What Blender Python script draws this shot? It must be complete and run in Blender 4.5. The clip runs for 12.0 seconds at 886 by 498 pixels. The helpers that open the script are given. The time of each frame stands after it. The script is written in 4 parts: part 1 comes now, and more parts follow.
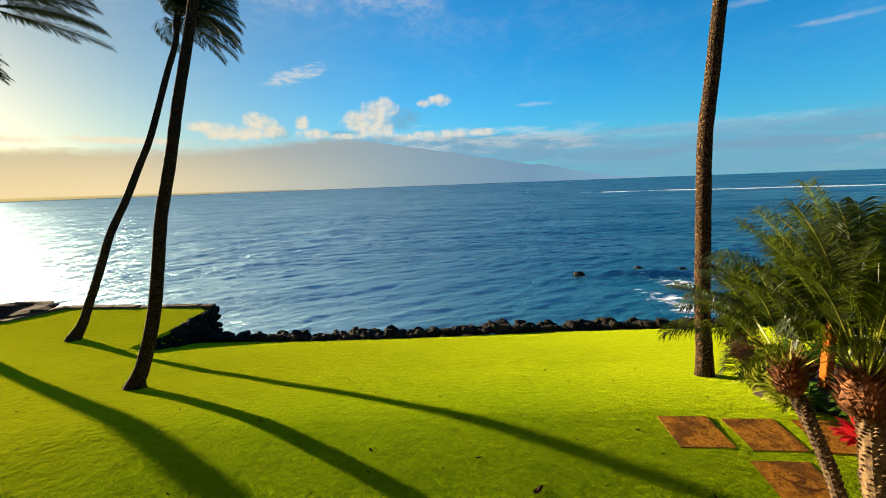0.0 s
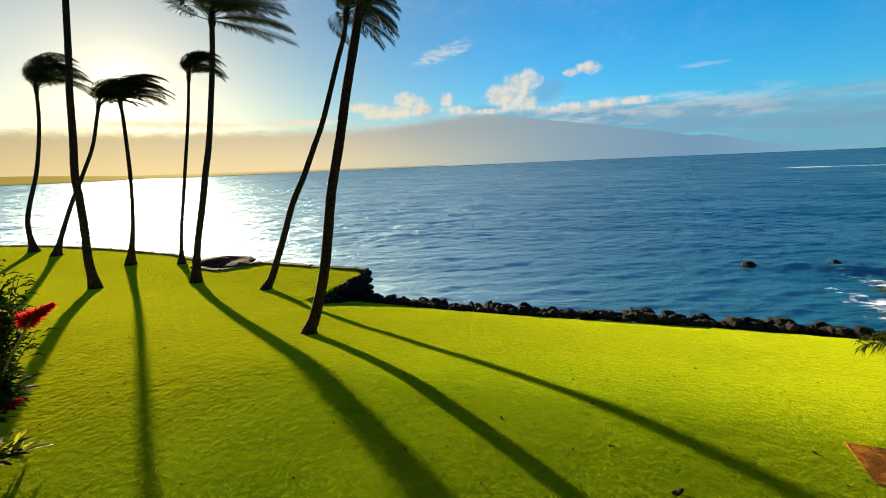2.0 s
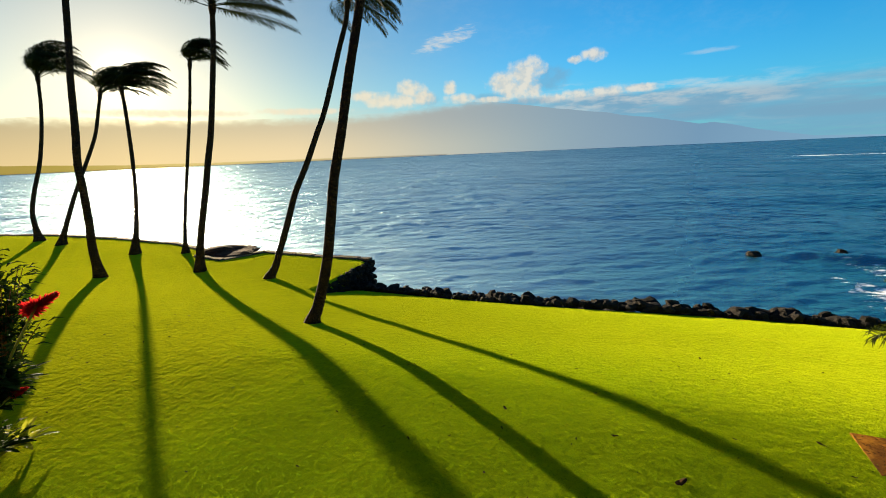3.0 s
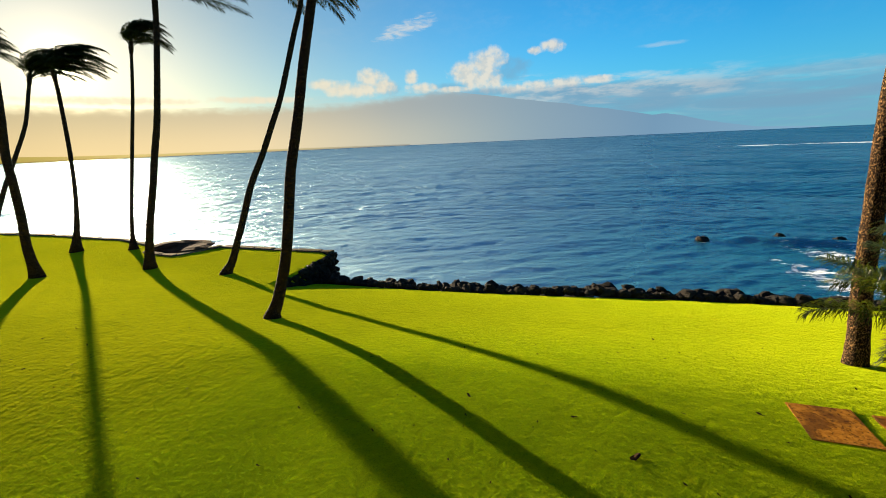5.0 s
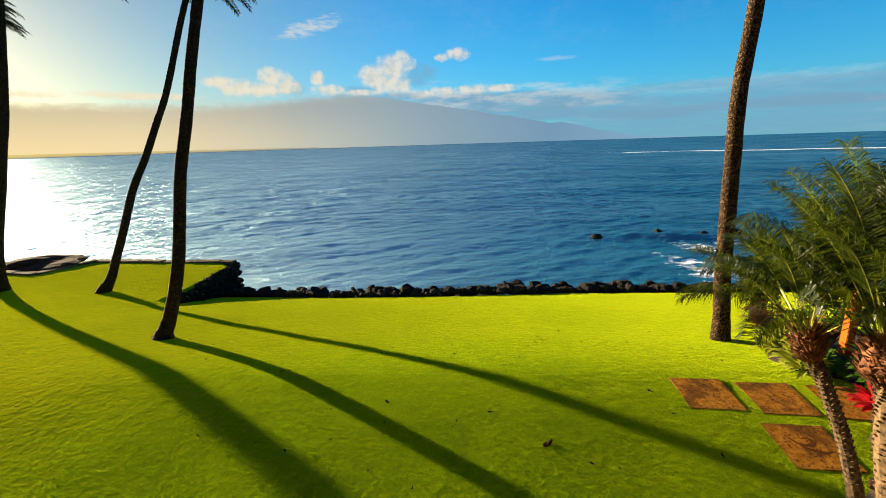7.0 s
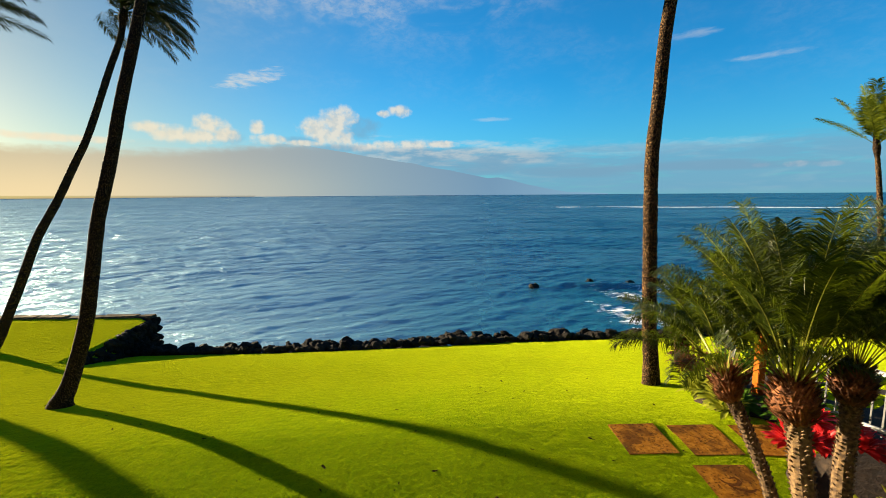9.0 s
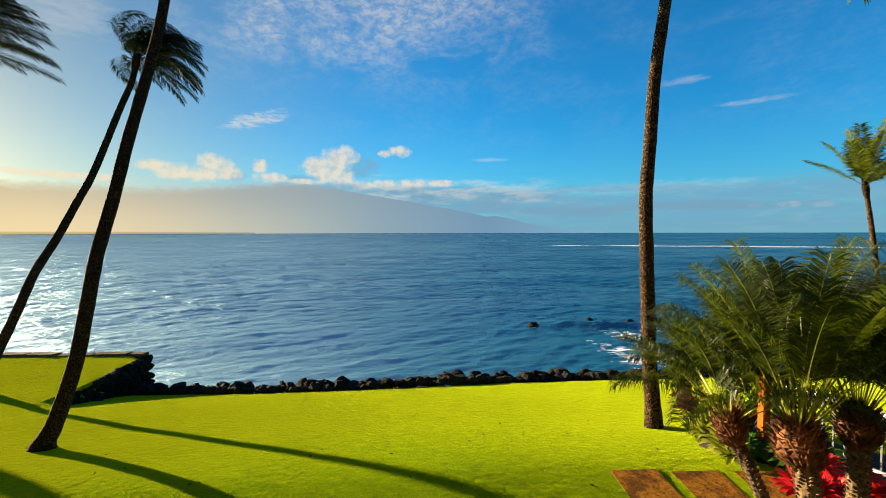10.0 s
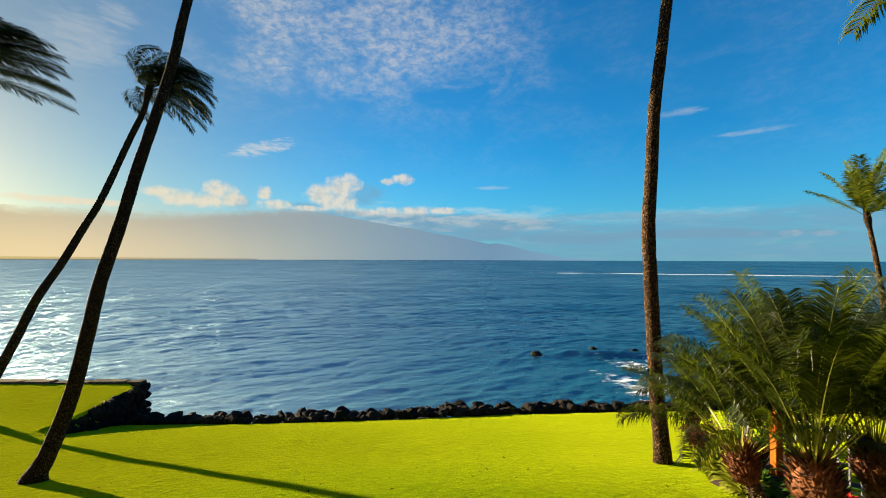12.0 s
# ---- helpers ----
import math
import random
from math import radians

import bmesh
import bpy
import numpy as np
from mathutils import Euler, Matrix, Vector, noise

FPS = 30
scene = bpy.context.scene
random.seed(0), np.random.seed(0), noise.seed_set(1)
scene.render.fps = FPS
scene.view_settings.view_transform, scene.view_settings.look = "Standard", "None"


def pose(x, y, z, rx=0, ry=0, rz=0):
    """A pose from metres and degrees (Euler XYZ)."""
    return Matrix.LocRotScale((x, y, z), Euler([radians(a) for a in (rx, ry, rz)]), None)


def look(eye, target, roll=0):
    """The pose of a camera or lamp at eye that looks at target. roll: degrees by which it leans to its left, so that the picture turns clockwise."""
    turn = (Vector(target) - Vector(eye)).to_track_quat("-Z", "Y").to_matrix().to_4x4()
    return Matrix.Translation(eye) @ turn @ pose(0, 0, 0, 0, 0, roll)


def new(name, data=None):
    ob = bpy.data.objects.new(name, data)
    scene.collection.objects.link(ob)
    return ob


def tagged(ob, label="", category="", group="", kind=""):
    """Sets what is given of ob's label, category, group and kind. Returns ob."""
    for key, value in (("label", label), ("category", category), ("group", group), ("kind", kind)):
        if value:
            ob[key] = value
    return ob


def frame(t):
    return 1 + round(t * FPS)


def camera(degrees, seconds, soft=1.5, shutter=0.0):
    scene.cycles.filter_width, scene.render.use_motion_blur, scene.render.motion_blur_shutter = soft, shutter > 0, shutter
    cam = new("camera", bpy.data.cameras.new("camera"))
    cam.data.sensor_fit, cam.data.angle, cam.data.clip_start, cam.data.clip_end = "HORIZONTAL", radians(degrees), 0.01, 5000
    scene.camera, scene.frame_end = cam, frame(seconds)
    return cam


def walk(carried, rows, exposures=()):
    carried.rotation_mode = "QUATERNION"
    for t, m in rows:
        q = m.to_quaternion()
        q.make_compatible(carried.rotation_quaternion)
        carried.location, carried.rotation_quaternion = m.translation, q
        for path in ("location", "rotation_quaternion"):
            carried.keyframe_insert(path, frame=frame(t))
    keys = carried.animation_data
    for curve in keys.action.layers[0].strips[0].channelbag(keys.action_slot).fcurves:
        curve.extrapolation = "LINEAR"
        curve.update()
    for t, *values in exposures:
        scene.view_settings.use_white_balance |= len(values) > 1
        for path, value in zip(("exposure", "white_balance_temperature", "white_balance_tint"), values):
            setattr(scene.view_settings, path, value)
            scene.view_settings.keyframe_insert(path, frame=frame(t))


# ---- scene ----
cam = camera(92.7, 12.0, soft=1.0)

PATH = [
    (0, pose(0.000, 0.000, 4.000, 81.31, 2.14, -0.33)),
    (0.5, pose(0.001, -0.013, 4.004, 80.78, 2.30, 5.34)),
    (1, pose(-0.027, -0.036, 4.021, 80.15, 2.36, 10.82)),
    (1.5, pose(-0.045, -0.076, 4.029, 79.53, 2.33, 15.31)),
    (2, pose(-0.040, -0.099, 4.035, 78.81, 2.41, 18.09)),
    (2.5, pose(-0.054, -0.072, 4.033, 78.03, 2.43, 18.96)),
    (3, pose(-0.052, -0.058, 4.027, 77.38, 2.48, 18.52)),
    (5, pose(-0.014, -0.025, 4.011, 75.92, 2.51, 13.63)),
    (5.5, pose(-0.016, -0.012, 4.008, 75.70, 2.39, 11.36)),
    (6, pose(-0.027, -0.006, 4.009, 75.59, 2.23, 8.48)),
    (6.5, pose(-0.041, -0.008, 4.011, 75.66, 1.96, 5.20)),
    (7, pose(-0.005, 0.022, 3.987, 76.02, 1.75, 1.93)),
    (7.5, pose(-0.022, 0.027, 3.993, 76.64, 1.43, -1.28)),
    (9.5, pose(-0.012, -0.000, 3.994, 85.33, 0.30, -6.13)),
    (10, pose(-0.002, -0.009, 3.995, 87.77, 0.12, -5.98)),
    (10.5, pose(-0.024, -0.001, 4.013, 89.49, -0.10, -5.86)),
    (11, pose(-0.035, 0.004, 4.014, 90.60, -0.20, -5.82)),
    (11.5, pose(-0.047, -0.006, 4.011, 91.20, -0.25, -5.81)),
    (12, pose(-0.025, -0.011, 4.016, 91.43, -0.18, -5.72)),
]
walk(cam, PATH, ((0.0, 2.45), (9.0, 2.45), (12.0, 2.37)))

# ---- world, sun, exposure ----
SUN_AZ, SUN_EL = -53.3, 9.0          # degrees clockwise from +y, and above the horizon


def heading(az, el):
    a, e = radians(az), radians(el)
    return Vector((math.sin(a) * math.cos(e), math.cos(a) * math.cos(e), math.sin(e)))


class Nodes:
    """A short way to write node trees."""

    def __init__(self, tree):
        self.tree = tree
        tree.nodes.clear()

    def add(self, kind, ins=None, **props):
        n = self.tree.nodes.new(kind)
        for k, v in props.items():
            setattr(n, k, v)
        for k, v in (ins or {}).items():
            self.put(n.inputs[k], v)
        return n

    def put(self, socket, v):
        if isinstance(v, bpy.types.NodeSocket):
            self.tree.links.new(v, socket)
        else:
            socket.default_value = v

    def math(self, op, a, b=0.0, c=None, clamp=False):
        n = self.tree.nodes.new("ShaderNodeMath")
        n.operation, n.use_clamp = op, clamp
        self.put(n.inputs[0], a)
        self.put(n.inputs[1], b)
        if c is not None:
            self.put(n.inputs[2], c)
        return n.outputs[0]

    def mix(self, f, a, b, mode="MIX"):
        n = self.tree.nodes.new("ShaderNodeMix")
        n.data_type, n.blend_type = "RGBA", mode
        self.put(n.inputs[0], f)
        self.put(n.inputs[6], a)
        self.put(n.inputs[7], b)
        return n.outputs[2]

    def noise(self, vec, scale, detail=4.0, rough=0.55, dist=0.0):
        n = self.add("ShaderNodeTexNoise", {"Scale": scale, "Detail": detail, "Roughness": rough, "Distortion": dist})
        if vec is not None:
            self.put(n.inputs["Vector"], vec)
        return n.outputs["Fac"]

    def ramp(self, f, stops, interp="LINEAR"):
        n = self.tree.nodes.new("ShaderNodeValToRGB")
        n.color_ramp.interpolation = interp
        e = n.color_ramp.elements
        while len(e) < len(stops):
            e.new(0.5)
        for s, (p, c) in zip(e, stops):
            s.position, s.color = p, (*c, 1) if len(c) == 3 else c
        self.put(n.inputs[0], f)
        return n.outputs[0]

    def step(self, a, b, v):
        n = self.add("ShaderNodeMapRange", {"From Min": a, "From Max": b}, interpolation_type="SMOOTHSTEP")
        self.put(n.inputs["Value"], v)
        return n.outputs[0]


def make_world():
    world = bpy.data.worlds.new("world")
    scene.world = world
    world.use_nodes = True
    n = Nodes(world.node_tree)
    sky = n.add("ShaderNodeTexSky", sky_type="NISHITA", sun_disc=False, sun_elevation=radians(SUN_EL),
                sun_rotation=radians(SUN_AZ), air_density=1.0, dust_density=0.6, ozone_density=1.6)
    way = n.add("ShaderNodeTexCoord").outputs["Generated"]
    sep = n.add("ShaderNodeSeparateXYZ", {0: way})
    az = n.math("MULTIPLY", n.math("ARCTAN2", sep.outputs[0], sep.outputs[1]), 57.2958)
    el = n.math("MULTIPLY", n.math("ARCSINE", sep.outputs[2]), 57.2958)
    plan = n.add("ShaderNodeCombineXYZ", {0: az, 1: el}).outputs[0]
    toward = n.add("ShaderNodeVectorMath", {0: way, 1: heading(SUN_AZ, SUN_EL)}, operation="DOT_PRODUCT").outputs["Value"]
    sunward = n.math("MAXIMUM", toward, 0.0)
    near_sun = n.math("POWER", sunward, 3.4, clamp=True)
    # colour of the sky: deeper blue away from the sun
    base = n.mix(1.0, sky.outputs[0], n.mix(near_sun, SKY_TINT, SKY_TINT_SUN), "MULTIPLY")
    # low haze over the sea, warm toward the sun
    haze = n.math("POWER", n.math("SUBTRACT", 1.0, n.math("DIVIDE", n.math("ABSOLUTE", el), 16.0), clamp=True), 2.0)
    haze_col = n.mix(near_sun, HAZE_BLUE, HAZE_WARM)
    base = n.mix(n.math("MULTIPLY", haze, 0.55), base, haze_col)
    # aureole round the sun behind thin haze
    for power, col in AUREOLE:
        g = n.math("POWER", sunward, power)
        base = n.mix(1.0, base, n.mix(g, (0, 0, 0, 1), col), "ADD")
    # clouds: cumulus over the mountain, each heaped up from several puffs
    fine = n.noise(plan, 0.85, 5.0, 0.56)
    lumps = n.math("MULTIPLY", n.math("SUBTRACT", fine, 0.5), 3.0)

    def heap(puffs, slant=0.0):
        best = None
        for a, e, wa, we in puffs:
            da = n.math("SUBTRACT", az, a)
            de = n.math("SUBTRACT", n.math("SUBTRACT", el, e), n.math("MULTIPLY", da, slant))
            d = n.math("ADD", n.math("POWER", n.math("DIVIDE", da, wa), 2.0), n.math("POWER", n.math("ABSOLUTE", n.math("DIVIDE", de, we)), 2.0))
            m = n.math("SUBTRACT", 1.0, d)
            best = m if best is None else n.math("MAXIMUM", best, m)
        return best

    stretched = n.add("ShaderNodeVectorMath", {0: plan, 1: (0.25, 1.0, 1.0)}, operation="MULTIPLY").outputs[0]
    puff = n.noise(n.add("ShaderNodeVectorMath", {0: plan, 1: (0.5, -0.5, 0.0)}, operation="ADD").outputs[0], 0.85, 4.0, 0.54)
    lit = n.step(-0.16, 0.12, n.math("SUBTRACT", fine, puff))
    c_lit = n.mix(near_sun, CLOUD_LIT, CLOUD_WARM)
    c_dark = n.mix(near_sun, CLOUD_DARK, CLOUD_WARM)
    gloom = n.step(-0.5, 1.3, n.math("ADD", heap(GLOOM), lumps))
    base = n.mix(n.math("MULTIPLY", gloom, 0.5), base, CLOUD_GREY)
    dens = n.step(-0.65, 1.05, n.math("ADD", heap(CUMULUS), lumps))
    base = n.mix(n.math("MULTIPLY", dens, 0.86), base, n.mix(lit, c_dark, c_lit))
    # torn slanting wisps
    comb = n.noise(n.add("ShaderNodeMapping", {"Vector": plan, "Rotation": (0, 0, radians(-17)), "Scale": (0.5, 2.2, 1.0)}).outputs[0], 0.9, 6.0, 0.66, 0.5)
    wisp = n.step(-0.2, 1.5, n.math("ADD", heap(WISPS, 0.27), n.math("MULTIPLY", n.math("SUBTRACT", comb, 0.5), 5.0)))
    base = n.mix(n.math("MULTIPLY", wisp, 0.62), base, CLOUD_LIT)
    veil = n.step(-0.6, 1.6, n.math("ADD", heap(VEILS), n.math("MULTIPLY", n.math("SUBTRACT", comb, 0.5), 3.5)))
    base = n.mix(n.math("MULTIPLY", veil, 0.28), base, CLOUD_LIT)
    # banks of stratus low over the sea to the east of the mountain
    wide = n.add("ShaderNodeVectorMath", {0: plan, 1: (0.10, 0.8, 1.0)}, operation="MULTIPLY").outputs[0]
    bank_n = n.noise(wide, 0.9, 6.0, 0.6, 0.3)
    lift = n.math("ADD", el, n.math("MULTIPLY", n.math("SUBTRACT", bank_n, 0.5), 5.0))
    bank = n.math("MULTIPLY", n.step(-42.0, -14.0, az), n.math("MULTIPLY", n.step(-0.5, 0.8, el), n.step(6.6, 4.6, lift)))
    base = n.mix(n.math("MULTIPLY", n.math("MULTIPLY", bank, 0.8), n.step(0.20, 0.50, bank_n)), base, n.mix(n.step(-22.0, 6.0, az), (2.3, 2.25, 2.0, 1), BANK))
    pale = n.noise(n.add("ShaderNodeVectorMath", {0: plan, 1: (0.16, 0.85, 1.0)}, operation="MULTIPLY").outputs[0], 0.8, 6.0, 0.6, 0.8)
    base = n.mix(n.math("MULTIPLY", n.math("MULTIPLY", bank, n.math("SUBTRACT", 0.24, n.math("MULTIPLY", n.step(8.0, 26.0, az), 0.16))), n.step(0.50, 0.75, pale)), base, CLOUD_LIT)
    under = n.step(-0.6, 1.0, n.math("ADD", heap(UNDERSIDE), n.math("MULTIPLY", n.math("SUBTRACT", bank_n, 0.5), 2.5)))
    base = n.mix(n.math("MULTIPLY", under, 0.6), base, CLOUD_GREY)
    rim = n.math("MULTIPLY", n.math("MULTIPLY", n.step(-10.0, 0.0, az), n.step(30.0, 10.0, az)), n.math("MULTIPLY", n.step(3.6, 5.2, lift), n.step(7.2, 6.0, lift)))
    base = n.mix(n.math("MULTIPLY", n.math("MULTIPLY", rim, 0.45), n.step(0.40, 0.62, n.noise(stretched, 0.8, 6.0, 0.62))), base, CLOUD_LIT)
    # high thin cloud, rippled
    rot = n.add("ShaderNodeMapping", {"Vector": plan, "Rotation": (0, 0, radians(-24)), "Scale": (0.6, 1.15, 1.0)})
    cir = n.noise(rot.outputs[0], 0.17, 4.0, 0.6, 0.5)
    rip = n.noise(rot.outputs[0], 1.1, 7.0, 0.72, 0.3)
    zone = n.math("MULTIPLY", n.step(17.0, 25.0, el), n.math("MULTIPLY", n.step(-30.0, -18.0, az), n.step(26.0, 2.0, az)))
    thin = n.math("MULTIPLY", n.step(0.36, 0.68, n.math("ADD", cir, n.math("MULTIPLY", zone, 0.10))), n.math("ADD", 0.25, n.math("MULTIPLY", n.step(0.36, 0.66, rip), 0.75)))
    thin = n.math("MULTIPLY", thin, n.math("ADD", 0.05, n.math("MULTIPLY", zone, 0.46)))
    thin = n.math("MULTIPLY", thin, n.step(8.0, 14.0, el))
    base = n.mix(thin, base, CLOUD_LIT)
    bg = n.add("ShaderNodeBackground", {"Color": base, "Strength": SKY})
    n.tree.links.new(bg.outputs[0], n.add("ShaderNodeOutputWorld").inputs[0])


SKY = 0.05
SKY_TINT, SKY_TINT_SUN = (0.066, 0.565, 0.950, 1), (0.165, 0.190, 0.215, 1)
HAZE_BLUE, HAZE_WARM = (1.02, 2.12, 2.92, 1), (2.9, 2.4, 1.5, 1)
AUREOLE = ((6.0, (0.42, 0.36, 0.26, 1)), (50.0, (0.26, 0.22, 0.14, 1)), (500.0, (1.4, 1.2, 0.8, 1)), (3000.0, (10.0, 8.6, 5.8, 1)), (20000.0, (300.0, 270.0, 190.0, 1)))
CLOUD_LIT, CLOUD_WARM, CLOUD_DARK, BANK = (2.9, 2.75, 2.45, 1), (3.5, 3.0, 2.05, 1), (1.9, 2.1, 2.2, 1), (0.66, 1.45, 2.10, 1)
CLOUD_GREY = (0.74, 1.32, 1.86, 1)
# heading, height, half width, half height in degrees
CUMULUS = ((45.2, 2.9, 1.0, 0.32), (47.6, 2.8, 1.0, 0.3), (42.4, 2.9, 0.7, 0.25), (-10.4, 8.4, 2.1, 1.3), (-8.0, 9.3, 2.0, 1.6), (-6.8, 9.9, 1.4, 1.2), (-8.6, 7.6, 2.4, 1.3), (-7.6, 6.9, 1.8, 1.0), (-1.8, 10.4, 0.8, 0.45), (0.2, 10.7, 1.4, 0.7),
           (-28.2, 7.5, 1.5, 0.7), (-26.3, 7.0, 2.0, 0.9), (-24.5, 6.7, 1.8, 0.7), (-22.4, 8.1, 1.6, 1.2), (-21.2, 7.3, 1.9, 1.0), (-23.0, 6.9, 2.0, 0.9), (-17.3, 8.2, 0.8, 0.8), (-16.0, 6.8, 2.0, 0.6),
           (-12.0, 6.5, 2.4, 0.4), (-4.5, 6.2, 2.4, 0.6), (-1.5, 6.4, 2.4, 0.6), (2.0, 6.5, 2.8, 0.6), (5.5, 6.6, 2.4, 0.45), (-36.0, 5.9, 5.0, 0.4), (-50.0, 5.7, 8.0, 0.4))
GLOOM = ((-5.0, 8.4, 2.2, 1.4), (-3.8, 8.9, 1.6, 1.0), (-20.4, 7.0, 1.6, 0.9), (-12.5, 6.9, 3.0, 0.5), (2.0, 5.5, 5.0, 0.8))
UNDERSIDE = ((-8.0, 6.0, 4.0, 0.5), (-2.0, 5.4, 4.0, 0.7), (5.0, 4.7, 5.0, 1.0), (11.0, 3.7, 5.0, 1.2), (8.5, 5.4, 6.0, 0.8), (14.0, 4.8, 6.0, 0.9), (2.0, 5.6, 4.0, 0.6), (24.0, 2.9, 9.0, 0.8), (38.0, 3.1, 12.0, 0.6))
WISPS = ((-17.4, 13.7, 3.6, 0.9), (-19.0, 13.2, 1.5, 0.5))
VEILS = ((35.4, 17.1, 2.4, 0.38), (42.0, 13.9, 3.4, 0.28), (12.3, 9.6, 2.2, 0.25), (-35.2, 21.6, 3.6, 2.6), (-32.2, 24.7, 1.8, 1.1), (33.0, 5.3, 12.0, 0.8))
make_world()

sun = bpy.data.lights.new("sun", "SUN")
sun.energy, sun.angle, sun.color = 5.0, radians(0.55), (1.0, 0.80, 0.52)
new("sun", sun).matrix_world = look(heading(SUN_AZ, SUN_EL) * 100, (0, 0, 0))


# ---- materials ----
def material(name):
    m = bpy.data.materials.new(name)
    m.use_nodes = True
    return m, Nodes(m.node_tree)


def finish(n, shader):
    n.tree.links.new(shader, n.add("ShaderNodeOutputMaterial").inputs[0])


def bump(n, height, strength=0.5, distance=0.02):
    return n.add("ShaderNodeBump", {"Height": height, "Strength": strength, "Distance": distance}).outputs[0]


def leaf_material(name, dark, light, glow=0.45, rough=0.45, scale=6.0, spec=0.3, bias=0.1):
    """Leaves: glossy faces that let the low sun through."""
    m, n = material(name)
    pos = n.add("ShaderNodeNewGeometry")
    f = n.math("ADD", n.math("MULTIPLY", n.noise(pos.outputs["Position"], scale, 3.0), 0.6), n.math("MULTIPLY", pos.outputs["Random Per Island"], 0.5))
    col = n.mix(n.math("SUBTRACT", f, bias, clamp=True), (*dark, 1), (*light, 1))
    face = n.add("ShaderNodeBsdfPrincipled", {"Base Color": col, "Roughness": rough, "Specular IOR Level": spec})
    back = n.add("ShaderNodeBsdfTranslucent", {"Color": n.mix(0.5, col, (*light, 1))})
    s = n.add("ShaderNodeMixShader", {0: glow, 1: face.outputs[0], 2: back.outputs[0]})
    finish(n, s.outputs[0])
    return m


def plain_material(name, a, b, scale=8.0, rough=0.7, relief=0.4, distance=0.01, fine=60.0, spec=0.3):
    m, n = material(name)
    pos = n.add("ShaderNodeTexCoord").outputs["Object"]
    f = n.noise(pos, scale, 6.0, 0.6)
    g = n.noise(pos, fine, 4.0, 0.6)
    r = n.add("ShaderNodeObjectInfo").outputs["Random"]
    col = n.mix(n.step(0.3, 0.7, n.math("ADD", n.math("MULTIPLY", f, 0.8), n.math("MULTIPLY", r, 0.2))), (*a, 1), (*b, 1))
    col = n.mix(n.math("MULTIPLY", n.step(0.45, 0.7, g), 0.5), col, (*[c * 0.55 for c in a], 1))
    h = n.math("ADD", f, n.math("MULTIPLY", g, 0.4))
    bs = n.add("ShaderNodeBsdfPrincipled", {"Base Color": col, "Roughness": rough, "Specular IOR Level": spec, "Normal": bump(n, h, relief, distance)})
    finish(n, bs.outputs[0])
    return m


def make_lawn():
    m, n = material("lawn")
    pos = n.add("ShaderNodeNewGeometry").outputs["Position"]
    big = n.noise(pos, 0.35, 3.0)
    mid = n.noise(pos, 3.0, 5.0, 0.65)
    tuft = n.noise(pos, 55.0, 4.0, 0.7)
    lay = n.noise(n.add("ShaderNodeMapping", {"Vector": pos, "Rotation": (0, 0, radians(28)), "Scale": (6.0, 15.0, 9.0)}).outputs[0], 1.0, 4.0, 0.6)
    col = n.mix(n.step(0.3, 0.7, big), (0.212, 0.320, 0.003, 1), (0.275, 0.362, 0.0035, 1))
    col = n.mix(n.math("MULTIPLY", n.step(0.35, 0.7, mid), 0.45), col, (0.205, 0.300, 0.003, 1))
    col = n.mix(n.math("MULTIPLY", n.step(0.45, 0.8, tuft), 0.5), col, (0.300, 0.370, 0.004, 1))
    col = n.mix(n.math("MULTIPLY", n.step(0.62, 0.74, n.noise(pos, 1.7, 5.0, 0.7, 0.4)), 0.35), col, (0.370, 0.330, 0.006, 1))
    clump = n.noise(pos, 11.0, 2.5, 0.5)
    h = n.math("ADD", n.math("MULTIPLY", tuft, 0.12), n.math("ADD", n.math("MULTIPLY", mid, 0.8), n.math("MULTIPLY", lay, 0.45)))
    h = n.math("ADD", h, n.math("MULTIPLY", clump, 0.8))
    nor = bump(n, h, 1.0, 0.075)
    # upright blades turn their sides every way
    side = n.add("ShaderNodeTexNoise", {"Vector": pos, "Scale": 150.0, "Detail": 2.0, "Roughness": 0.6}).outputs["Color"]
    side = n.add("ShaderNodeVectorMath", {0: side, 1: (0.5, 0.5, 0.5)}, operation="SUBTRACT").outputs[0]
    lift = n.add("ShaderNodeVectorMath", {0: nor, "Scale": 1.5}, operation="SCALE").outputs[0]
    side = n.add("ShaderNodeVectorMath", {0: side, 1: (17.0, 17.0, 0.0)}, operation="MULTIPLY").outputs[0]
    blade = n.add("ShaderNodeVectorMath", {0: n.add("ShaderNodeVectorMath", {0: lift, 1: side}, operation="ADD").outputs[0]}, operation="NORMALIZE").outputs[0]
    d = n.add("ShaderNodeBsdfDiffuse", {"Color": col, "Roughness": 1.0, "Normal": blade})
    sheen = n.add("ShaderNodeBsdfSheen", {"Color": (0.17, 0.19, 0.004, 1), "Roughness": 0.30, "Normal": nor})
    s = n.add("ShaderNodeAddShader", {0: d.outputs[0], 1: sheen.outputs[0]})
    # waxy blades glint toward the low sun
    wax = n.add("ShaderNodeBsdfGlossy", {"Color": (0.036, 0.035, 0.001, 1), "Roughness": 0.84, "Normal": nor})
    s = n.add("ShaderNodeAddShader", {0: s.outputs[0], 1: wax.outputs[0]})
    finish(n, s.outputs[0])
    return m


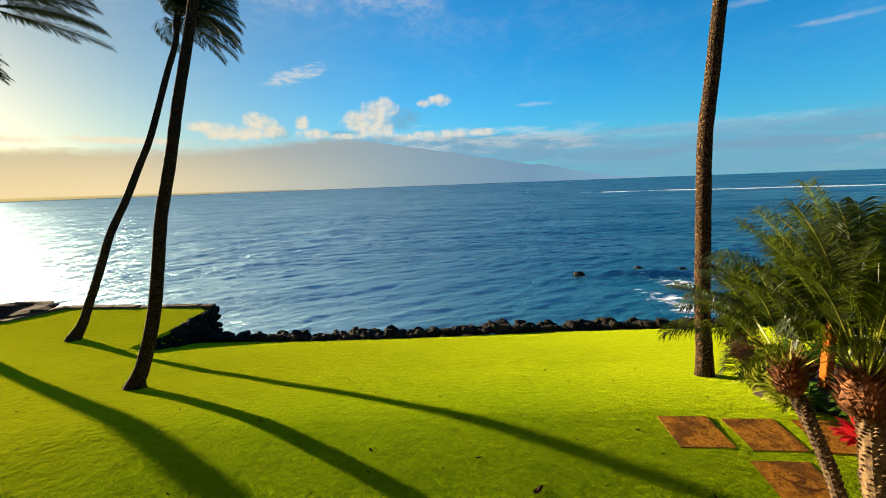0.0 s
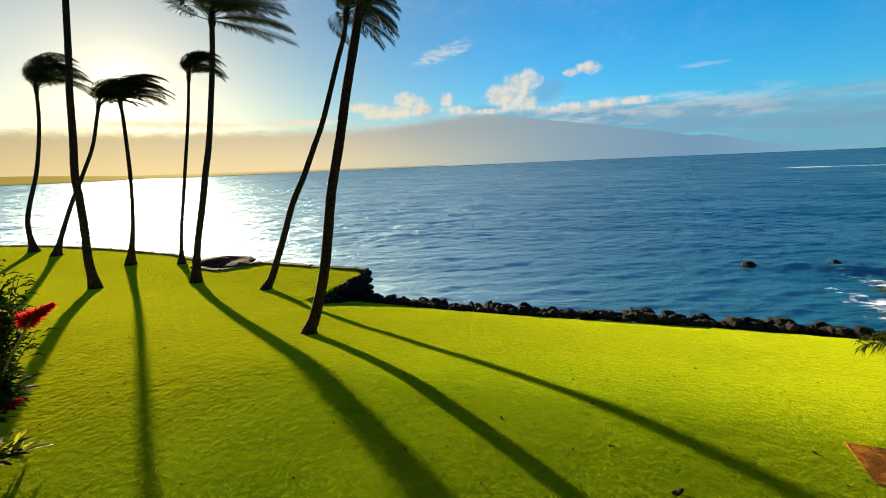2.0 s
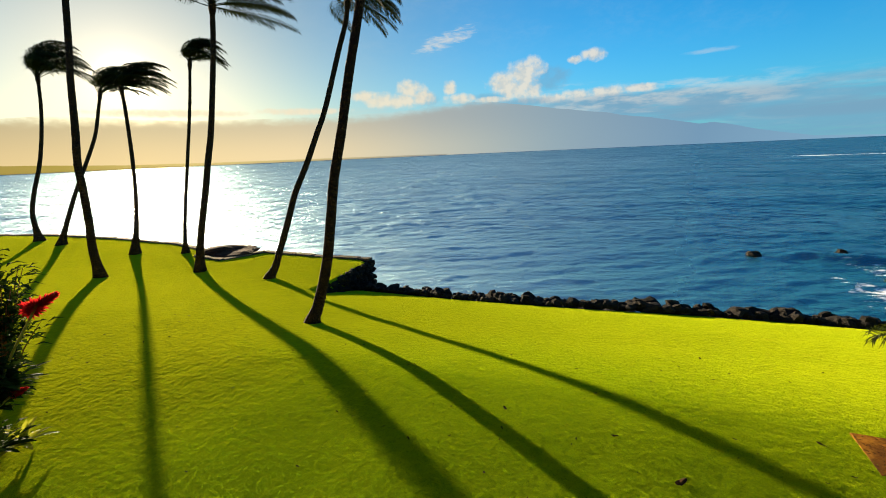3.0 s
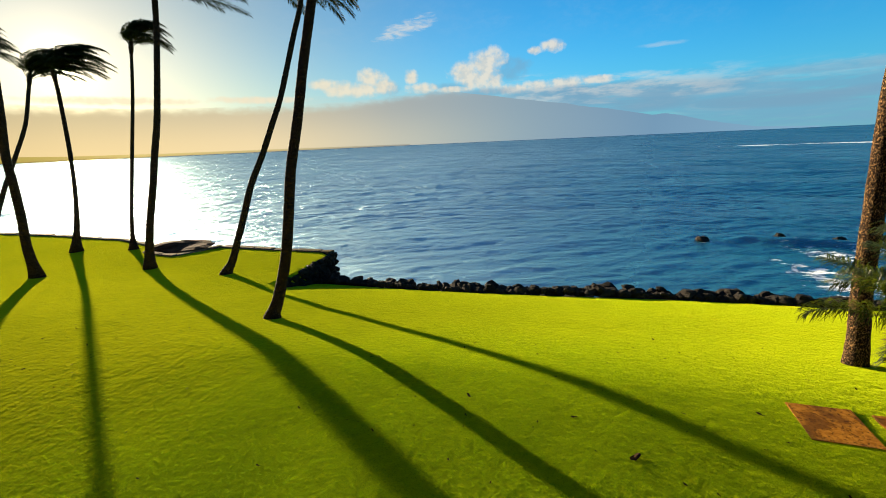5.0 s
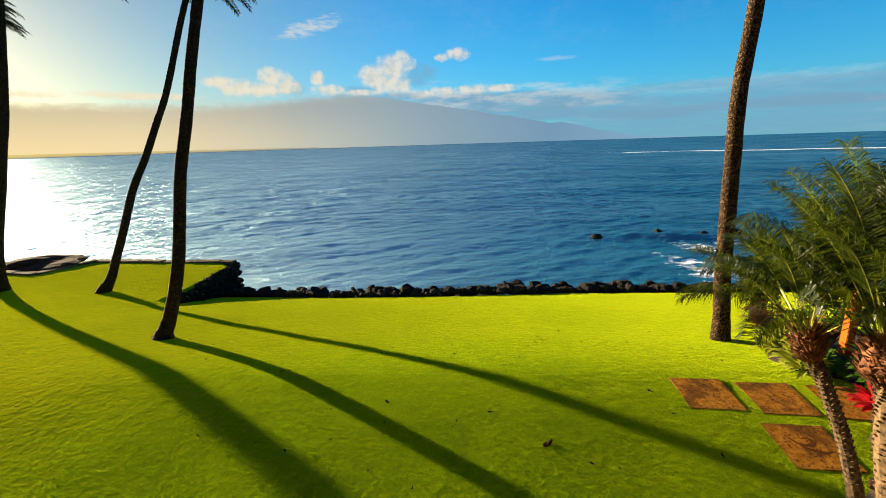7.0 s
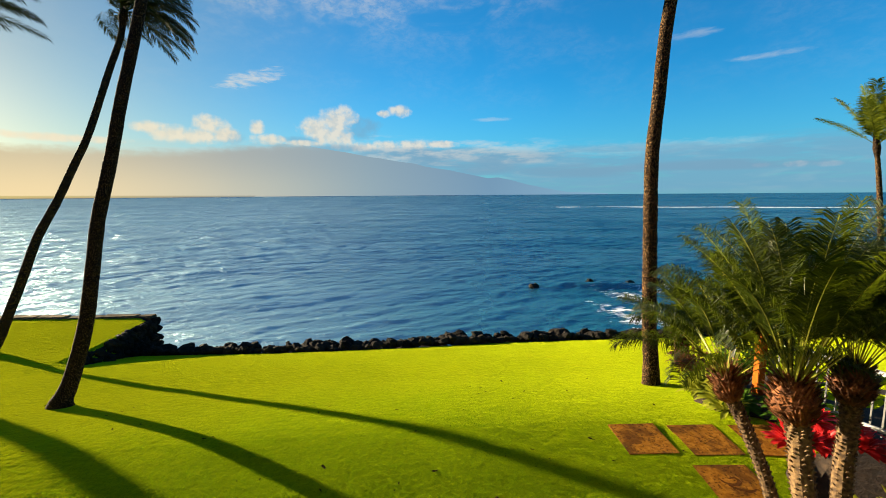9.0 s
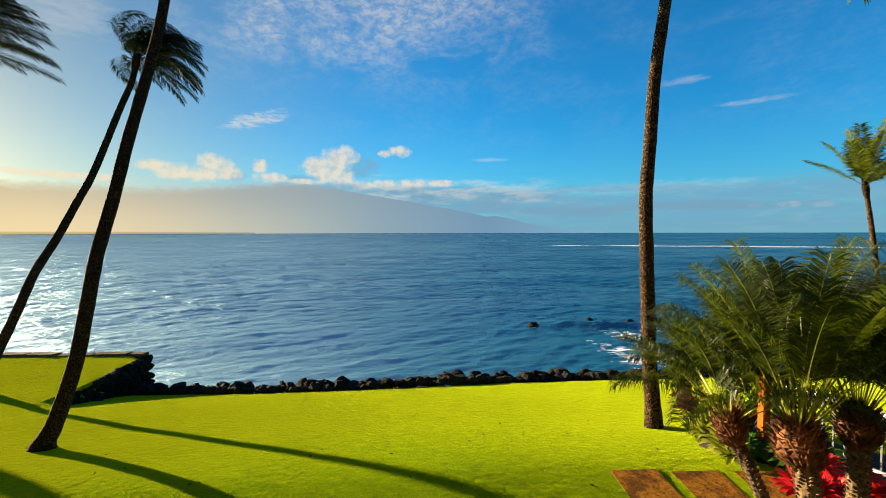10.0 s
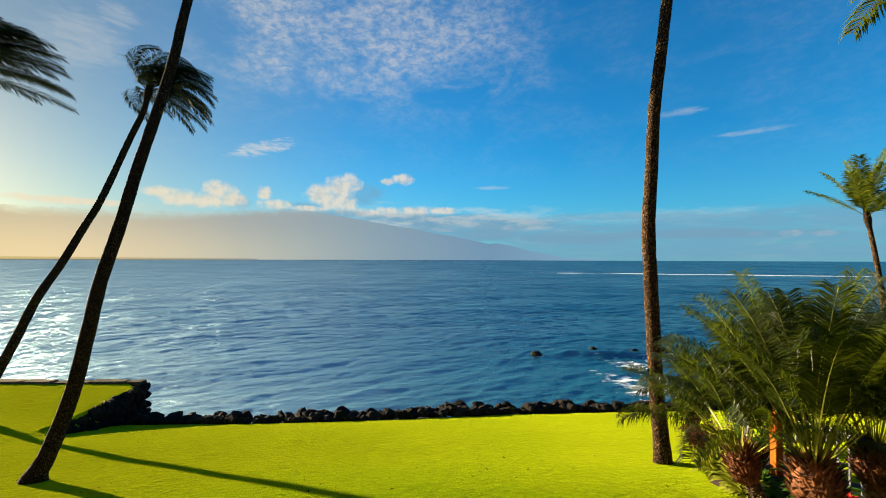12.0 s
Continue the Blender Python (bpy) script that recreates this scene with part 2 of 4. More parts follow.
def make_sea():
    m, n = material("sea_water")
    pos = n.add("ShaderNodeNewGeometry").outputs["Position"]
    sep = n.add("ShaderNodeSeparateXYZ", {0: pos})
    out = n.add("ShaderNodeVectorMath", {0: pos}, operation="LENGTH").outputs["Value"]
    flat = n.add("ShaderNodeMapping", {"Vector": pos, "Rotation": (0, 0, radians(-20)), "Scale": (0.42, 1.0, 1.0)}).outputs[0]
    near = n.step(260.0, 25.0, out)
    a = n.noise(flat, 2.6, 5.0, 0.62, 0.3)
    b = n.noise(flat, 9.0, 4.0, 0.6, 0.2)
    c = n.noise(flat, 0.05, 3.0, 0.5)
    e = n.noise(flat, 0.7, 4.0, 0.6, 0.2)
    h = n.math("MULTIPLY", n.math("ADD", n.math("MULTIPLY", e, 1.0), n.math("ADD", n.math("MULTIPLY", a, 0.8), n.math("MULTIPLY", b, 0.22))), n.math("MULTIPLY", near, 0.20))
    # wave trains that grow with the distance out to the horizon
    turn = n.math("ARCTAN2", sep.outputs[0], sep.outputs[1])
    logr = n.math("LOGARITHM", out, math.e)
    bands = n.noise(n.add("ShaderNodeCombineXYZ", {0: n.math("MULTIPLY", turn, 7.0), 1: n.math("ADD", n.math("MULTIPLY", logr, 17.0), n.math("MULTIPLY", turn, 2.5))}).outputs[0], 1.0, 4.0, 0.6, 0.3)
    train = n.add("ShaderNodeCombineXYZ", {0: n.math("MULTIPLY", turn, 18.0), 1: n.math("ADD", n.math("MULTIPLY", logr, 64.0), n.math("MULTIPLY", turn, 8.0))}).outputs[0]
    t = n.noise(train, 1.0, 5.0, 0.66, 0.25)
    h = n.math("ADD", h, n.math("MULTIPLY", n.math("MULTIPLY", t, n.step(18.0, 90.0, out)), n.math("MULTIPLY", out, SWELL)))
    h = n.math("ADD", h, n.math("MULTIPLY", n.math("MULTIPLY", bands, n.step(18.0, 50.0, out)), n.math("MULTIPLY", out, SWELL * 3.2)))
    gust = n.noise(n.add("ShaderNodeCombineXYZ", {0: n.math("MULTIPLY", turn, 2.4), 1: n.math("MULTIPLY", logr, 6.0)}).outputs[0], 1.0, 4.0, 0.6, 0.4)
    deep = n.mix(n.step(0.35, 0.65, c), (0.002, 0.055, 0.100, 1), (0.003, 0.072, 0.120, 1))
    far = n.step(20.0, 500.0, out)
    shallow = n.step(38.0, 14.0, sep.outputs[1])
    deep = n.mix(n.math("MULTIPLY", shallow, 0.6), deep, (0.005, 0.085, 0.110, 1))
    # sky sheen dimmed eastward with bearing, by lower roughness and specular level
    east_dim = n.step(-0.40, 0.75, n.math("ADD", turn, n.math("MULTIPLY", n.math("SUBTRACT", gust, 0.5), 0.5)))
    rough = n.math("ADD", n.math("MULTIPLY", gust, 0.08), n.math("SUBTRACT", 0.34, n.math("MULTIPLY", east_dim, 0.20)))
    water = n.add("ShaderNodeBsdfPrincipled", {"Base Color": deep, "Roughness": rough, "IOR": 3.1, "Specular IOR Level": n.math("SUBTRACT", 1.0, n.math("MULTIPLY", east_dim, 0.83)),
                     "Specular Tint": (0.70, 0.93, 1.0, 1), "Normal": bump(n, h, 1.0, 1.0)})
    # foam where the swell breaks and along the rocks
    mask = None
    stray = n.math("MULTIPLY", n.math("SUBTRACT", n.noise(pos, 0.8, 4.0, 0.6), 0.5), 2.2)
    for x, y, wx, wy, way, full in FOAM:
        q = n.add("ShaderNodeSeparateXYZ", {0: n.add("ShaderNodeMapping", {"Vector": pos, "Location": (x, y, 0), "Rotation": (0, 0, radians(way)), "Scale": (wx, wy, 1e6)}, vector_type="TEXTURE").outputs[0]})
        d = n.math("ADD", n.math("POWER", n.math("ABSOLUTE", n.math("ADD", q.outputs[0], stray)), 2.0), n.math("POWER", n.math("ABSOLUTE", n.math("ADD", q.outputs[1], stray)), 2.0))
        k = n.math("MULTIPLY", n.math("SUBTRACT", 1.0, d), full)
        mask = k if mask is None else n.math("MAXIMUM", mask, k)
    lace = n.noise(flat, 1.5, 8.0, 0.72, 1.6)
    foam = n.step(0.60, 0.72, n.math("ADD", lace, n.math("MULTIPLY", n.math("MAXIMUM", mask, -1.5), 0.24)))
    foam = n.math("MULTIPLY", foam, n.step(-0.5, 0.2, mask))
    # flat blue painted in with distance, standing for deep sky reflected by far waves
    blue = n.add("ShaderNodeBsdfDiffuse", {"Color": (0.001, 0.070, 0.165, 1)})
    water = n.add("ShaderNodeMixShader", {0: n.math("ADD", n.math("MULTIPLY", far, 0.20), n.math("MULTIPLY", n.math("MULTIPLY", n.step(18.0, 110.0, out), n.math("ADD", 0.35, n.math("MULTIPLY", east_dim, 0.65))), n.math("MULTIPLY", n.step(0.40, 0.66, bands), 0.62))), 1: water.outputs[0], 2: blue.outputs[0]})
    white = n.add("ShaderNodeBsdfDiffuse", {"Color": (0.80, 0.82, 0.82, 1)})
    s = n.add("ShaderNodeMixShader", {0: foam, 1: water.outputs[0], 2: white.outputs[0]})
    finish(n, s.outputs[0])
    return m


SWELL = 0.016
# place, half sizes, turn and fullness of each patch of white water
FOAM = ((13.6, 27.1, 1.5, 0.32, -14, 1.2), (13.6, 24.0, 1.2, 2.4, 20, 0.55), (11.9, 19.6, 1.5, 3.0, 25, 0.75), (10.6, 16.6, 2.2, 1.6, 0, 0.6), (14.5, 17.0, 3.0, 3.0, 0, 0.6), (17.0, 25.5, 3.0, 1.2, -15, 0.6),
        (-1.4, 21.8, 1.0, 0.5, 5, 0.22), (8.9, 26.5, 0.7, 0.25, 0, 0.4), (7.0, 13.4, 6.0, 0.45, -3, 0.55), (0.5, 14.3, 5.0, 0.22, -8, 0.4),
        (138.0, 170.0, 66.0, 5.0, -24.0, 3.0), (79.0, 193.0, 7.0, 4.5, -10.0, 3.0))


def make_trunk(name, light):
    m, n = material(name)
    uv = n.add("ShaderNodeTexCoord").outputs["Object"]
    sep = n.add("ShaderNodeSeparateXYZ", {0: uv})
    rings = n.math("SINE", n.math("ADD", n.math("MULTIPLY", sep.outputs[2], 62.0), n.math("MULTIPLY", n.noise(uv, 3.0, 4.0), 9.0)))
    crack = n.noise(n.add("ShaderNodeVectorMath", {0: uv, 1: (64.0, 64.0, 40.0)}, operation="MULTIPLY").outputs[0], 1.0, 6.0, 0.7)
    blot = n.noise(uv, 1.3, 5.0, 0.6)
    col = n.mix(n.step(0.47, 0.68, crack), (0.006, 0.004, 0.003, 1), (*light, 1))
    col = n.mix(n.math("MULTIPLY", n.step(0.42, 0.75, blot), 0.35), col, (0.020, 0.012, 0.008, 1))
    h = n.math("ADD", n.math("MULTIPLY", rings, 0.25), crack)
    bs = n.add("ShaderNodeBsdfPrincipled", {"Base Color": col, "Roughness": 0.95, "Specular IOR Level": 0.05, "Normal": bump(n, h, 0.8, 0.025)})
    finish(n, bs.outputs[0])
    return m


def make_paver():
    m, n = material("stained_paver")
    uv = n.add("ShaderNodeTexCoord").outputs["Object"]
    r = n.add("ShaderNodeObjectInfo").outputs["Random"]
    p = n.add("ShaderNodeVectorMath", {0: uv, 1: n.add("ShaderNodeCombineXYZ", {0: n.math("MULTIPLY", r, 40.0)}).outputs[0]}, operation="ADD").outputs[0]
    a, b, c = n.noise(p, 2.6, 6.0, 0.65, 0.5), n.noise(p, 16.0, 5.0, 0.7), n.noise(p, 120.0, 3.0)
    col = n.mix(n.step(0.32, 0.66, b), (0.17, 0.062, 0.005, 1), (0.32, 0.140, 0.014, 1))
    col = n.mix(n.math("MULTIPLY", n.step(0.48, 0.62, a), 0.7), col, (0.050, 0.018, 0.006, 1))
    col = n.mix(n.math("MULTIPLY", n.step(0.55, 0.62, n.noise(p, 34.0, 3.0, 0.6)), 0.7), col, (0.028, 0.012, 0.006, 1))
    edge = n.add("ShaderNodeSeparateXYZ", {0: n.add("ShaderNodeVectorMath", {0: uv}, operation="ABSOLUTE").outputs[0]})
    rimmed = n.step(0.24, 0.31, n.math("ADD", n.math("MAXIMUM", edge.outputs[0], edge.outputs[1]), n.math("MULTIPLY", n.math("SUBTRACT", a, 0.5), 0.12)))
    col = n.mix(n.math("MULTIPLY", rimmed, 0.3), col, (0.055, 0.035, 0.008, 1))
    bs = n.add("ShaderNodeBsdfPrincipled", {"Base Color": col, "Roughness": 0.95, "Specular IOR Level": 0.05, "Normal": bump(n, n.math("ADD", b, n.math("MULTIPLY", c, 0.5)), 0.6, 0.010)})
    finish(n, bs.outputs[0])
    return m


def painted_haze(name, stops, low, low_height, fade=False):
    """Far land that glows by itself, sea haze painted into its colour; stops run along the heading."""
    m, n = material(name)
    pos = n.add("ShaderNodeNewGeometry").outputs["Position"]
    sep = n.add("ShaderNodeSeparateXYZ", {0: pos})
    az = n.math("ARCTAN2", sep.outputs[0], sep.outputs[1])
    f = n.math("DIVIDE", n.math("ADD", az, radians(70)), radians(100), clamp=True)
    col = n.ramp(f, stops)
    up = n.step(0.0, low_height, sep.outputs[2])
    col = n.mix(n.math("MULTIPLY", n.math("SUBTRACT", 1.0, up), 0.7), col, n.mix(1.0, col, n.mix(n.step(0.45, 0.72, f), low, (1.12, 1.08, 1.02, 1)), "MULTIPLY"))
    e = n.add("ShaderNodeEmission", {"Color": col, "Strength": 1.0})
    if fade:
        # cloud hides the summits
        rise = n.math("DIVIDE", sep.outputs[2], n.add("ShaderNodeVectorMath", {0: pos}, operation="LENGTH").outputs["Value"])
        torn = n.noise(n.add("ShaderNodeCombineXYZ", {0: n.math("MULTIPLY", az, 30.0), 1: n.math("MULTIPLY", rise, 60.0)}).outputs[0], 1.0, 5.0, 0.6)
        top = n.step(0.106, 0.132, n.math("ADD", n.math("ADD", rise, n.math("MULTIPLY", n.step(-0.22, -0.50, az), 0.026)), n.math("MULTIPLY", torn, 0.024)))
        clear = n.add("ShaderNodeBsdfTransparent")
        e = n.add("ShaderNodeMixShader", {0: top, 1: e.outputs[0], 2: clear.outputs[0]})
    finish(n, e.outputs[0])
    return m


# palm bark in two copies, backlight shade and sunlight painted into their colours
LAWN, SEA, TRUNK_SHADED, PAVER = make_lawn(), make_sea(), make_trunk("shaded_palm_trunk", (0.105, 0.066, 0.036)), make_paver()
TRUNK_SUNLIT = make_trunk("sunlit_rough_palm_trunk", (0.25, 0.145, 0.060))
BLADE = leaf_material("grass_blade", (0.066, 0.148, 0.002), (0.160, 0.255, 0.003), 0.75, 0.9, 1.5, 0.03)
# coconut leaves in two copies: shade painted into one colour, sunlight into the other
FROND_SHADED = leaf_material("shaded_palm_leaf", (0.002, 0.004, 0.001), (0.016, 0.022, 0.003), 0.22, 0.8, 1.2, 0.03)
FROND_SUNLIT = leaf_material("sunlit_palm_leaf", (0.020, 0.035, 0.002), (0.170, 0.190, 0.008), 0.45, 0.6, 2.6, 0.1, 0.3)
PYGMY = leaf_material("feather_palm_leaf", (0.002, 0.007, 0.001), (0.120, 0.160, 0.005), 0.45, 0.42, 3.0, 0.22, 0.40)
STALK = plain_material("leaf_stalk", (0.15, 0.17, 0.015), (0.30, 0.28, 0.03), 10.0, 0.5, 0.2)
BOOT = plain_material("old_leaf_bases", (0.022, 0.007, 0.003), (0.20, 0.068, 0.015), 14.0, 0.85, 0.6)
KNOB = plain_material("knobbly_stem", (0.028, 0.015, 0.007), (0.22, 0.135, 0.055), 30.0, 0.85, 0.5)
LAVA = plain_material("lava_rock", (0.004, 0.004, 0.004), (0.026, 0.022, 0.018), 7.0, 0.9, 0.9, 0.03, 40.0, 0.06)
EARTH = plain_material("dark_soil", (0.018, 0.011, 0.006), (0.05, 0.03, 0.015), 12.0, 0.95, 0.8, 0.03)
CONCRETE = plain_material("weathered_concrete", (0.05, 0.038, 0.024), (0.13, 0.10, 0.06), 6.0, 1.0, 0.5, 0.02, 40.0, 0.02)
BROWN = plain_material("brown_stone", (0.022, 0.010, 0.007), (0.065, 0.034, 0.022), 4.0, 1.0, 0.8, 0.03, 40.0, 0.02)
WOOD = plain_material("orange_stained_wood", (0.17, 0.040, 0.004), (0.30, 0.075, 0.006), 16.0, 0.8, 0.3, 0.01, 60.0, 0.05)
PICKET = plain_material("grey_paint", (0.10, 0.10, 0.10), (0.16, 0.16, 0.155), 10.0, 0.5, 0.1)
STENCIL = plain_material("dark_stain", (0.06, 0.022, 0.006), (0.11, 0.042, 0.010), 20.0, 0.95, 0.3, 0.004, 60.0, 0.03)
METAL = plain_material("dark_painted_metal", (0.03, 0.03, 0.03), (0.06, 0.055, 0.05), 10.0, 0.45, 0.1)
RAIL = plain_material("pale_grey_paint", (0.30, 0.30, 0.30), (0.42, 0.42, 0.41), 10.0, 0.5, 0.1)
HOUSE = plain_material("dark_house_wall", (0.035, 0.025, 0.018), (0.07, 0.05, 0.035), 2.0, 0.7, 0.3)
RED = leaf_material("red_leaf", (0.20, 0.004, 0.008), (0.60, 0.025, 0.025), 0.4, 0.45, 5.0, 0.2)
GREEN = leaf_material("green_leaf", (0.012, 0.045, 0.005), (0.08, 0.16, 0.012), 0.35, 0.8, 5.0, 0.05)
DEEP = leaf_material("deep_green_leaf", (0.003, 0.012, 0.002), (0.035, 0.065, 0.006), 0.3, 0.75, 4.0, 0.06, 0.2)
LIME = leaf_material("yellow_green_leaf", (0.12, 0.16, 0.01), (0.36, 0.36, 0.03), 0.35, 0.6, 5.0, 0.1)
MAHOGANY = leaf_material("brown_red_leaf", (0.05, 0.012, 0.010), (0.15, 0.05, 0.02), 0.3, 0.4, 5.0)
DRY = leaf_material("dry_leaf", (0.012, 0.008, 0.004), (0.05, 0.028, 0.012), 0.1, 1.0, 9.0, 0.02)


# ---- building helpers ----
def mesh_from(name, verts, faces, mat, smooth_shade=False):
    me = bpy.data.meshes.new(name)
    me.from_pydata([tuple(v) for v in verts], [], faces)
    me.materials.append(mat)
    if smooth_shade:
        me.polygons.foreach_set("use_smooth", [True] * len(me.polygons))
    me.update()
    return me


def child(ob, parent, label=""):
    ob.parent = parent
    return tagged(ob, label) if label else ob


def box(lo, hi, bevel=0.01):
    bm = bmesh.new()
    bmesh.ops.create_cube(bm, size=1.0)
    for v in bm.verts:
        v.co = Vector([lo[i] + (hi[i] - lo[i]) * (v.co[i] + 0.5) for i in range(3)])
    if bevel:
        bmesh.ops.bevel(bm, geom=bm.edges[:], offset=bevel, segments=2, affect="EDGES")
    return bm


def part(name, bm, mat, parent=None, label=""):
    me = bpy.data.meshes.new(name)
    bm.to_mesh(me)
    bm.free()
    me.materials.append(mat)
    ob = new(name, me)
    if parent:
        child(ob, parent, label)
    return ob


def spline(points, count):
    """Points along a smooth curve through the given ones."""
    p = [Vector(q) for q in points]
    p = [p[0] * 2 - p[1], *p, p[-1] * 2 - p[-2]]
    out = []
    for k in range(count):
        u = k / (count - 1) * (len(p) - 3)
        i = min(int(u), len(p) - 4)
        t = u - i
        a, b, c, d = p[i:i + 4]
        out.append(0.5 * (2 * b + (c - a) * t + (2 * a - 5 * b + 4 * c - d) * t * t + (3 * b - a - 3 * c + d) * t ** 3))
    return out


def tube(path, radii, sides=12, wobble=0.0, seed=0):
    """Vertices and faces of a closed tube along a path."""
    rng = random.Random(seed)
    verts, faces = [], []
    for i, p in enumerate(path):
        t = (path[min(i + 1, len(path) - 1)] - path[max(i - 1, 0)]).normalized()
        u = t.cross(Vector((0.31, 0.95, 0.05))).normalized()
        w = t.cross(u)
        for k in range(sides):
            a = 2 * math.pi * k / sides
            r = radii[i] * (1 + wobble * rng.uniform(-1, 1))
            verts.append(p + (u * math.cos(a) + w * math.sin(a)) * r)
    n = len(path)
    for i in range(n - 1):
        for k in range(sides):
            a, b = i * sides + k, i * sides + (k + 1) % sides
            faces.append((a, b, b + sides, a + sides))
    faces.append(tuple(range(sides))[::-1])
    faces.append(tuple(range((n - 1) * sides, n * sides)))
    return verts, faces


# ---- the land ----
def smooth(a, b, v):
    u = min(1.0, max(0.0, (v - a) / (b - a)))
    return u * u * (3 - 2 * u)


def level(v, knots):
    for (a, p), (b, q) in zip(knots, knots[1:]):
        if v <= b:
            return p + (q - p) * min(1.0, max(0.0, (v - a) / (b - a)))
    return knots[-1][1]


# height of the lawn at distances from the house toward the sea: in the middle, and on the raised western part
MID = ((1.0, 0.80), (2.94, 0.96), (4.24, 1.05), (5.0, 1.07), (5.5, 1.00), (6.0, 0.905), (6.5, 0.80), (7.53, 0.57), (9.00, 0.29), (9.88, 0.09), (11.18, -0.24), (12.35, -0.59), (13.88, -0.94))
WEST = ((1.0, 0.98), (2.94, 1.03), (4.24, 1.03), (5.29, 0.97), (5.88, 0.90), (6.47, 0.80), (7.53, 0.59), (9.00, 0.34), (9.88, 0.18), (11.76, 0.00), (17.65, 0.00))
WALL_X = -8.25
SEA_Z = -2.2
SHORE = ((-70.0, 17.0), (-38.0, 16.8), (-32.4, 17.3), (-25.3, 16.75), (-20.5, 16.1), (-17.5, 15.0), (-16.6, 13.85), (-14.8, 13.5), (-14.3, 14.6),
         (-14.0, 15.15), (-11.1, 14.8), (-8.8, 14.65), (-8.26, 14.2), (-8.24, 12.75), (-7.8, 13.05), (-7.0, 12.88), (-5.0, 12.55), (-2.6, 12.3), (-0.1, 12.25), (1.6, 12.5), (3.0, 12.6), (5.4, 12.3), (6.8, 11.8), (12.0, 11.7), (40.0, 12.5))


def land(x, y):
    wide = 0.05 + 4.0 * (1 - smooth(8.2, 11.2, y))
    s = 1 - smooth(WALL_X, WALL_X + wide, x)
    m = (level(y - 0.25, MID) + 2 * level(y, MID) + level(y + 0.25, MID)) / 4
    w = (level(y - 0.4, WEST) + 2 * level(y, WEST) + level(y + 0.4, WEST)) / 4
    return m + (w - m) * s


def turf(x, y):
    """The lawn with its small unevenness."""
    return land(x, y) + 0.012 * noise.noise(Vector((x * 0.9, y * 0.9, 0))) + 0.02 * noise.noise(Vector((x * 0.25, y * 0.25, 3)))


def make_ground():
    xs = sorted({round(-70 + 1.0 * i, 3) for i in range(31)} | {round(-40 + 0.25 * i, 3) for i in range(220)} | {round(15 + 1.0 * i, 3) for i in range(26)}
                | {round(x, 3) for x, _ in SHORE} | {-8.22, -8.2, -8.15})
    rows = 110
    verts, faces = [], []
    for x in xs:
        end = level(x, SHORE)
        for j in range(rows):
            y = -14 + (end + 14) * (j / (rows - 1)) ** 0.8
            z = turf(x, y)
            verts.append((x, y, z))
        verts.append((x, end + 0.05, land(x, end) - 0.35))
        verts.append((x, end + 0.9, -3.2))
    k = rows + 2
    for i in range(len(xs) - 1):
        for j in range(k - 1):
            a = i * k + j
            faces.append((a, a + k, a + k + 1, a + 1))
    me = mesh_from("ground", verts, faces, LAWN, True)
    me.materials.append(LAVA)
    for f in me.polygons:
        if f.index % (k - 1) >= rows - 1:
            f.material_index = 1
    tagged(new("ground", me), "short green lawn sloping down to the sea", "lawn", kind="structure")


make_ground()


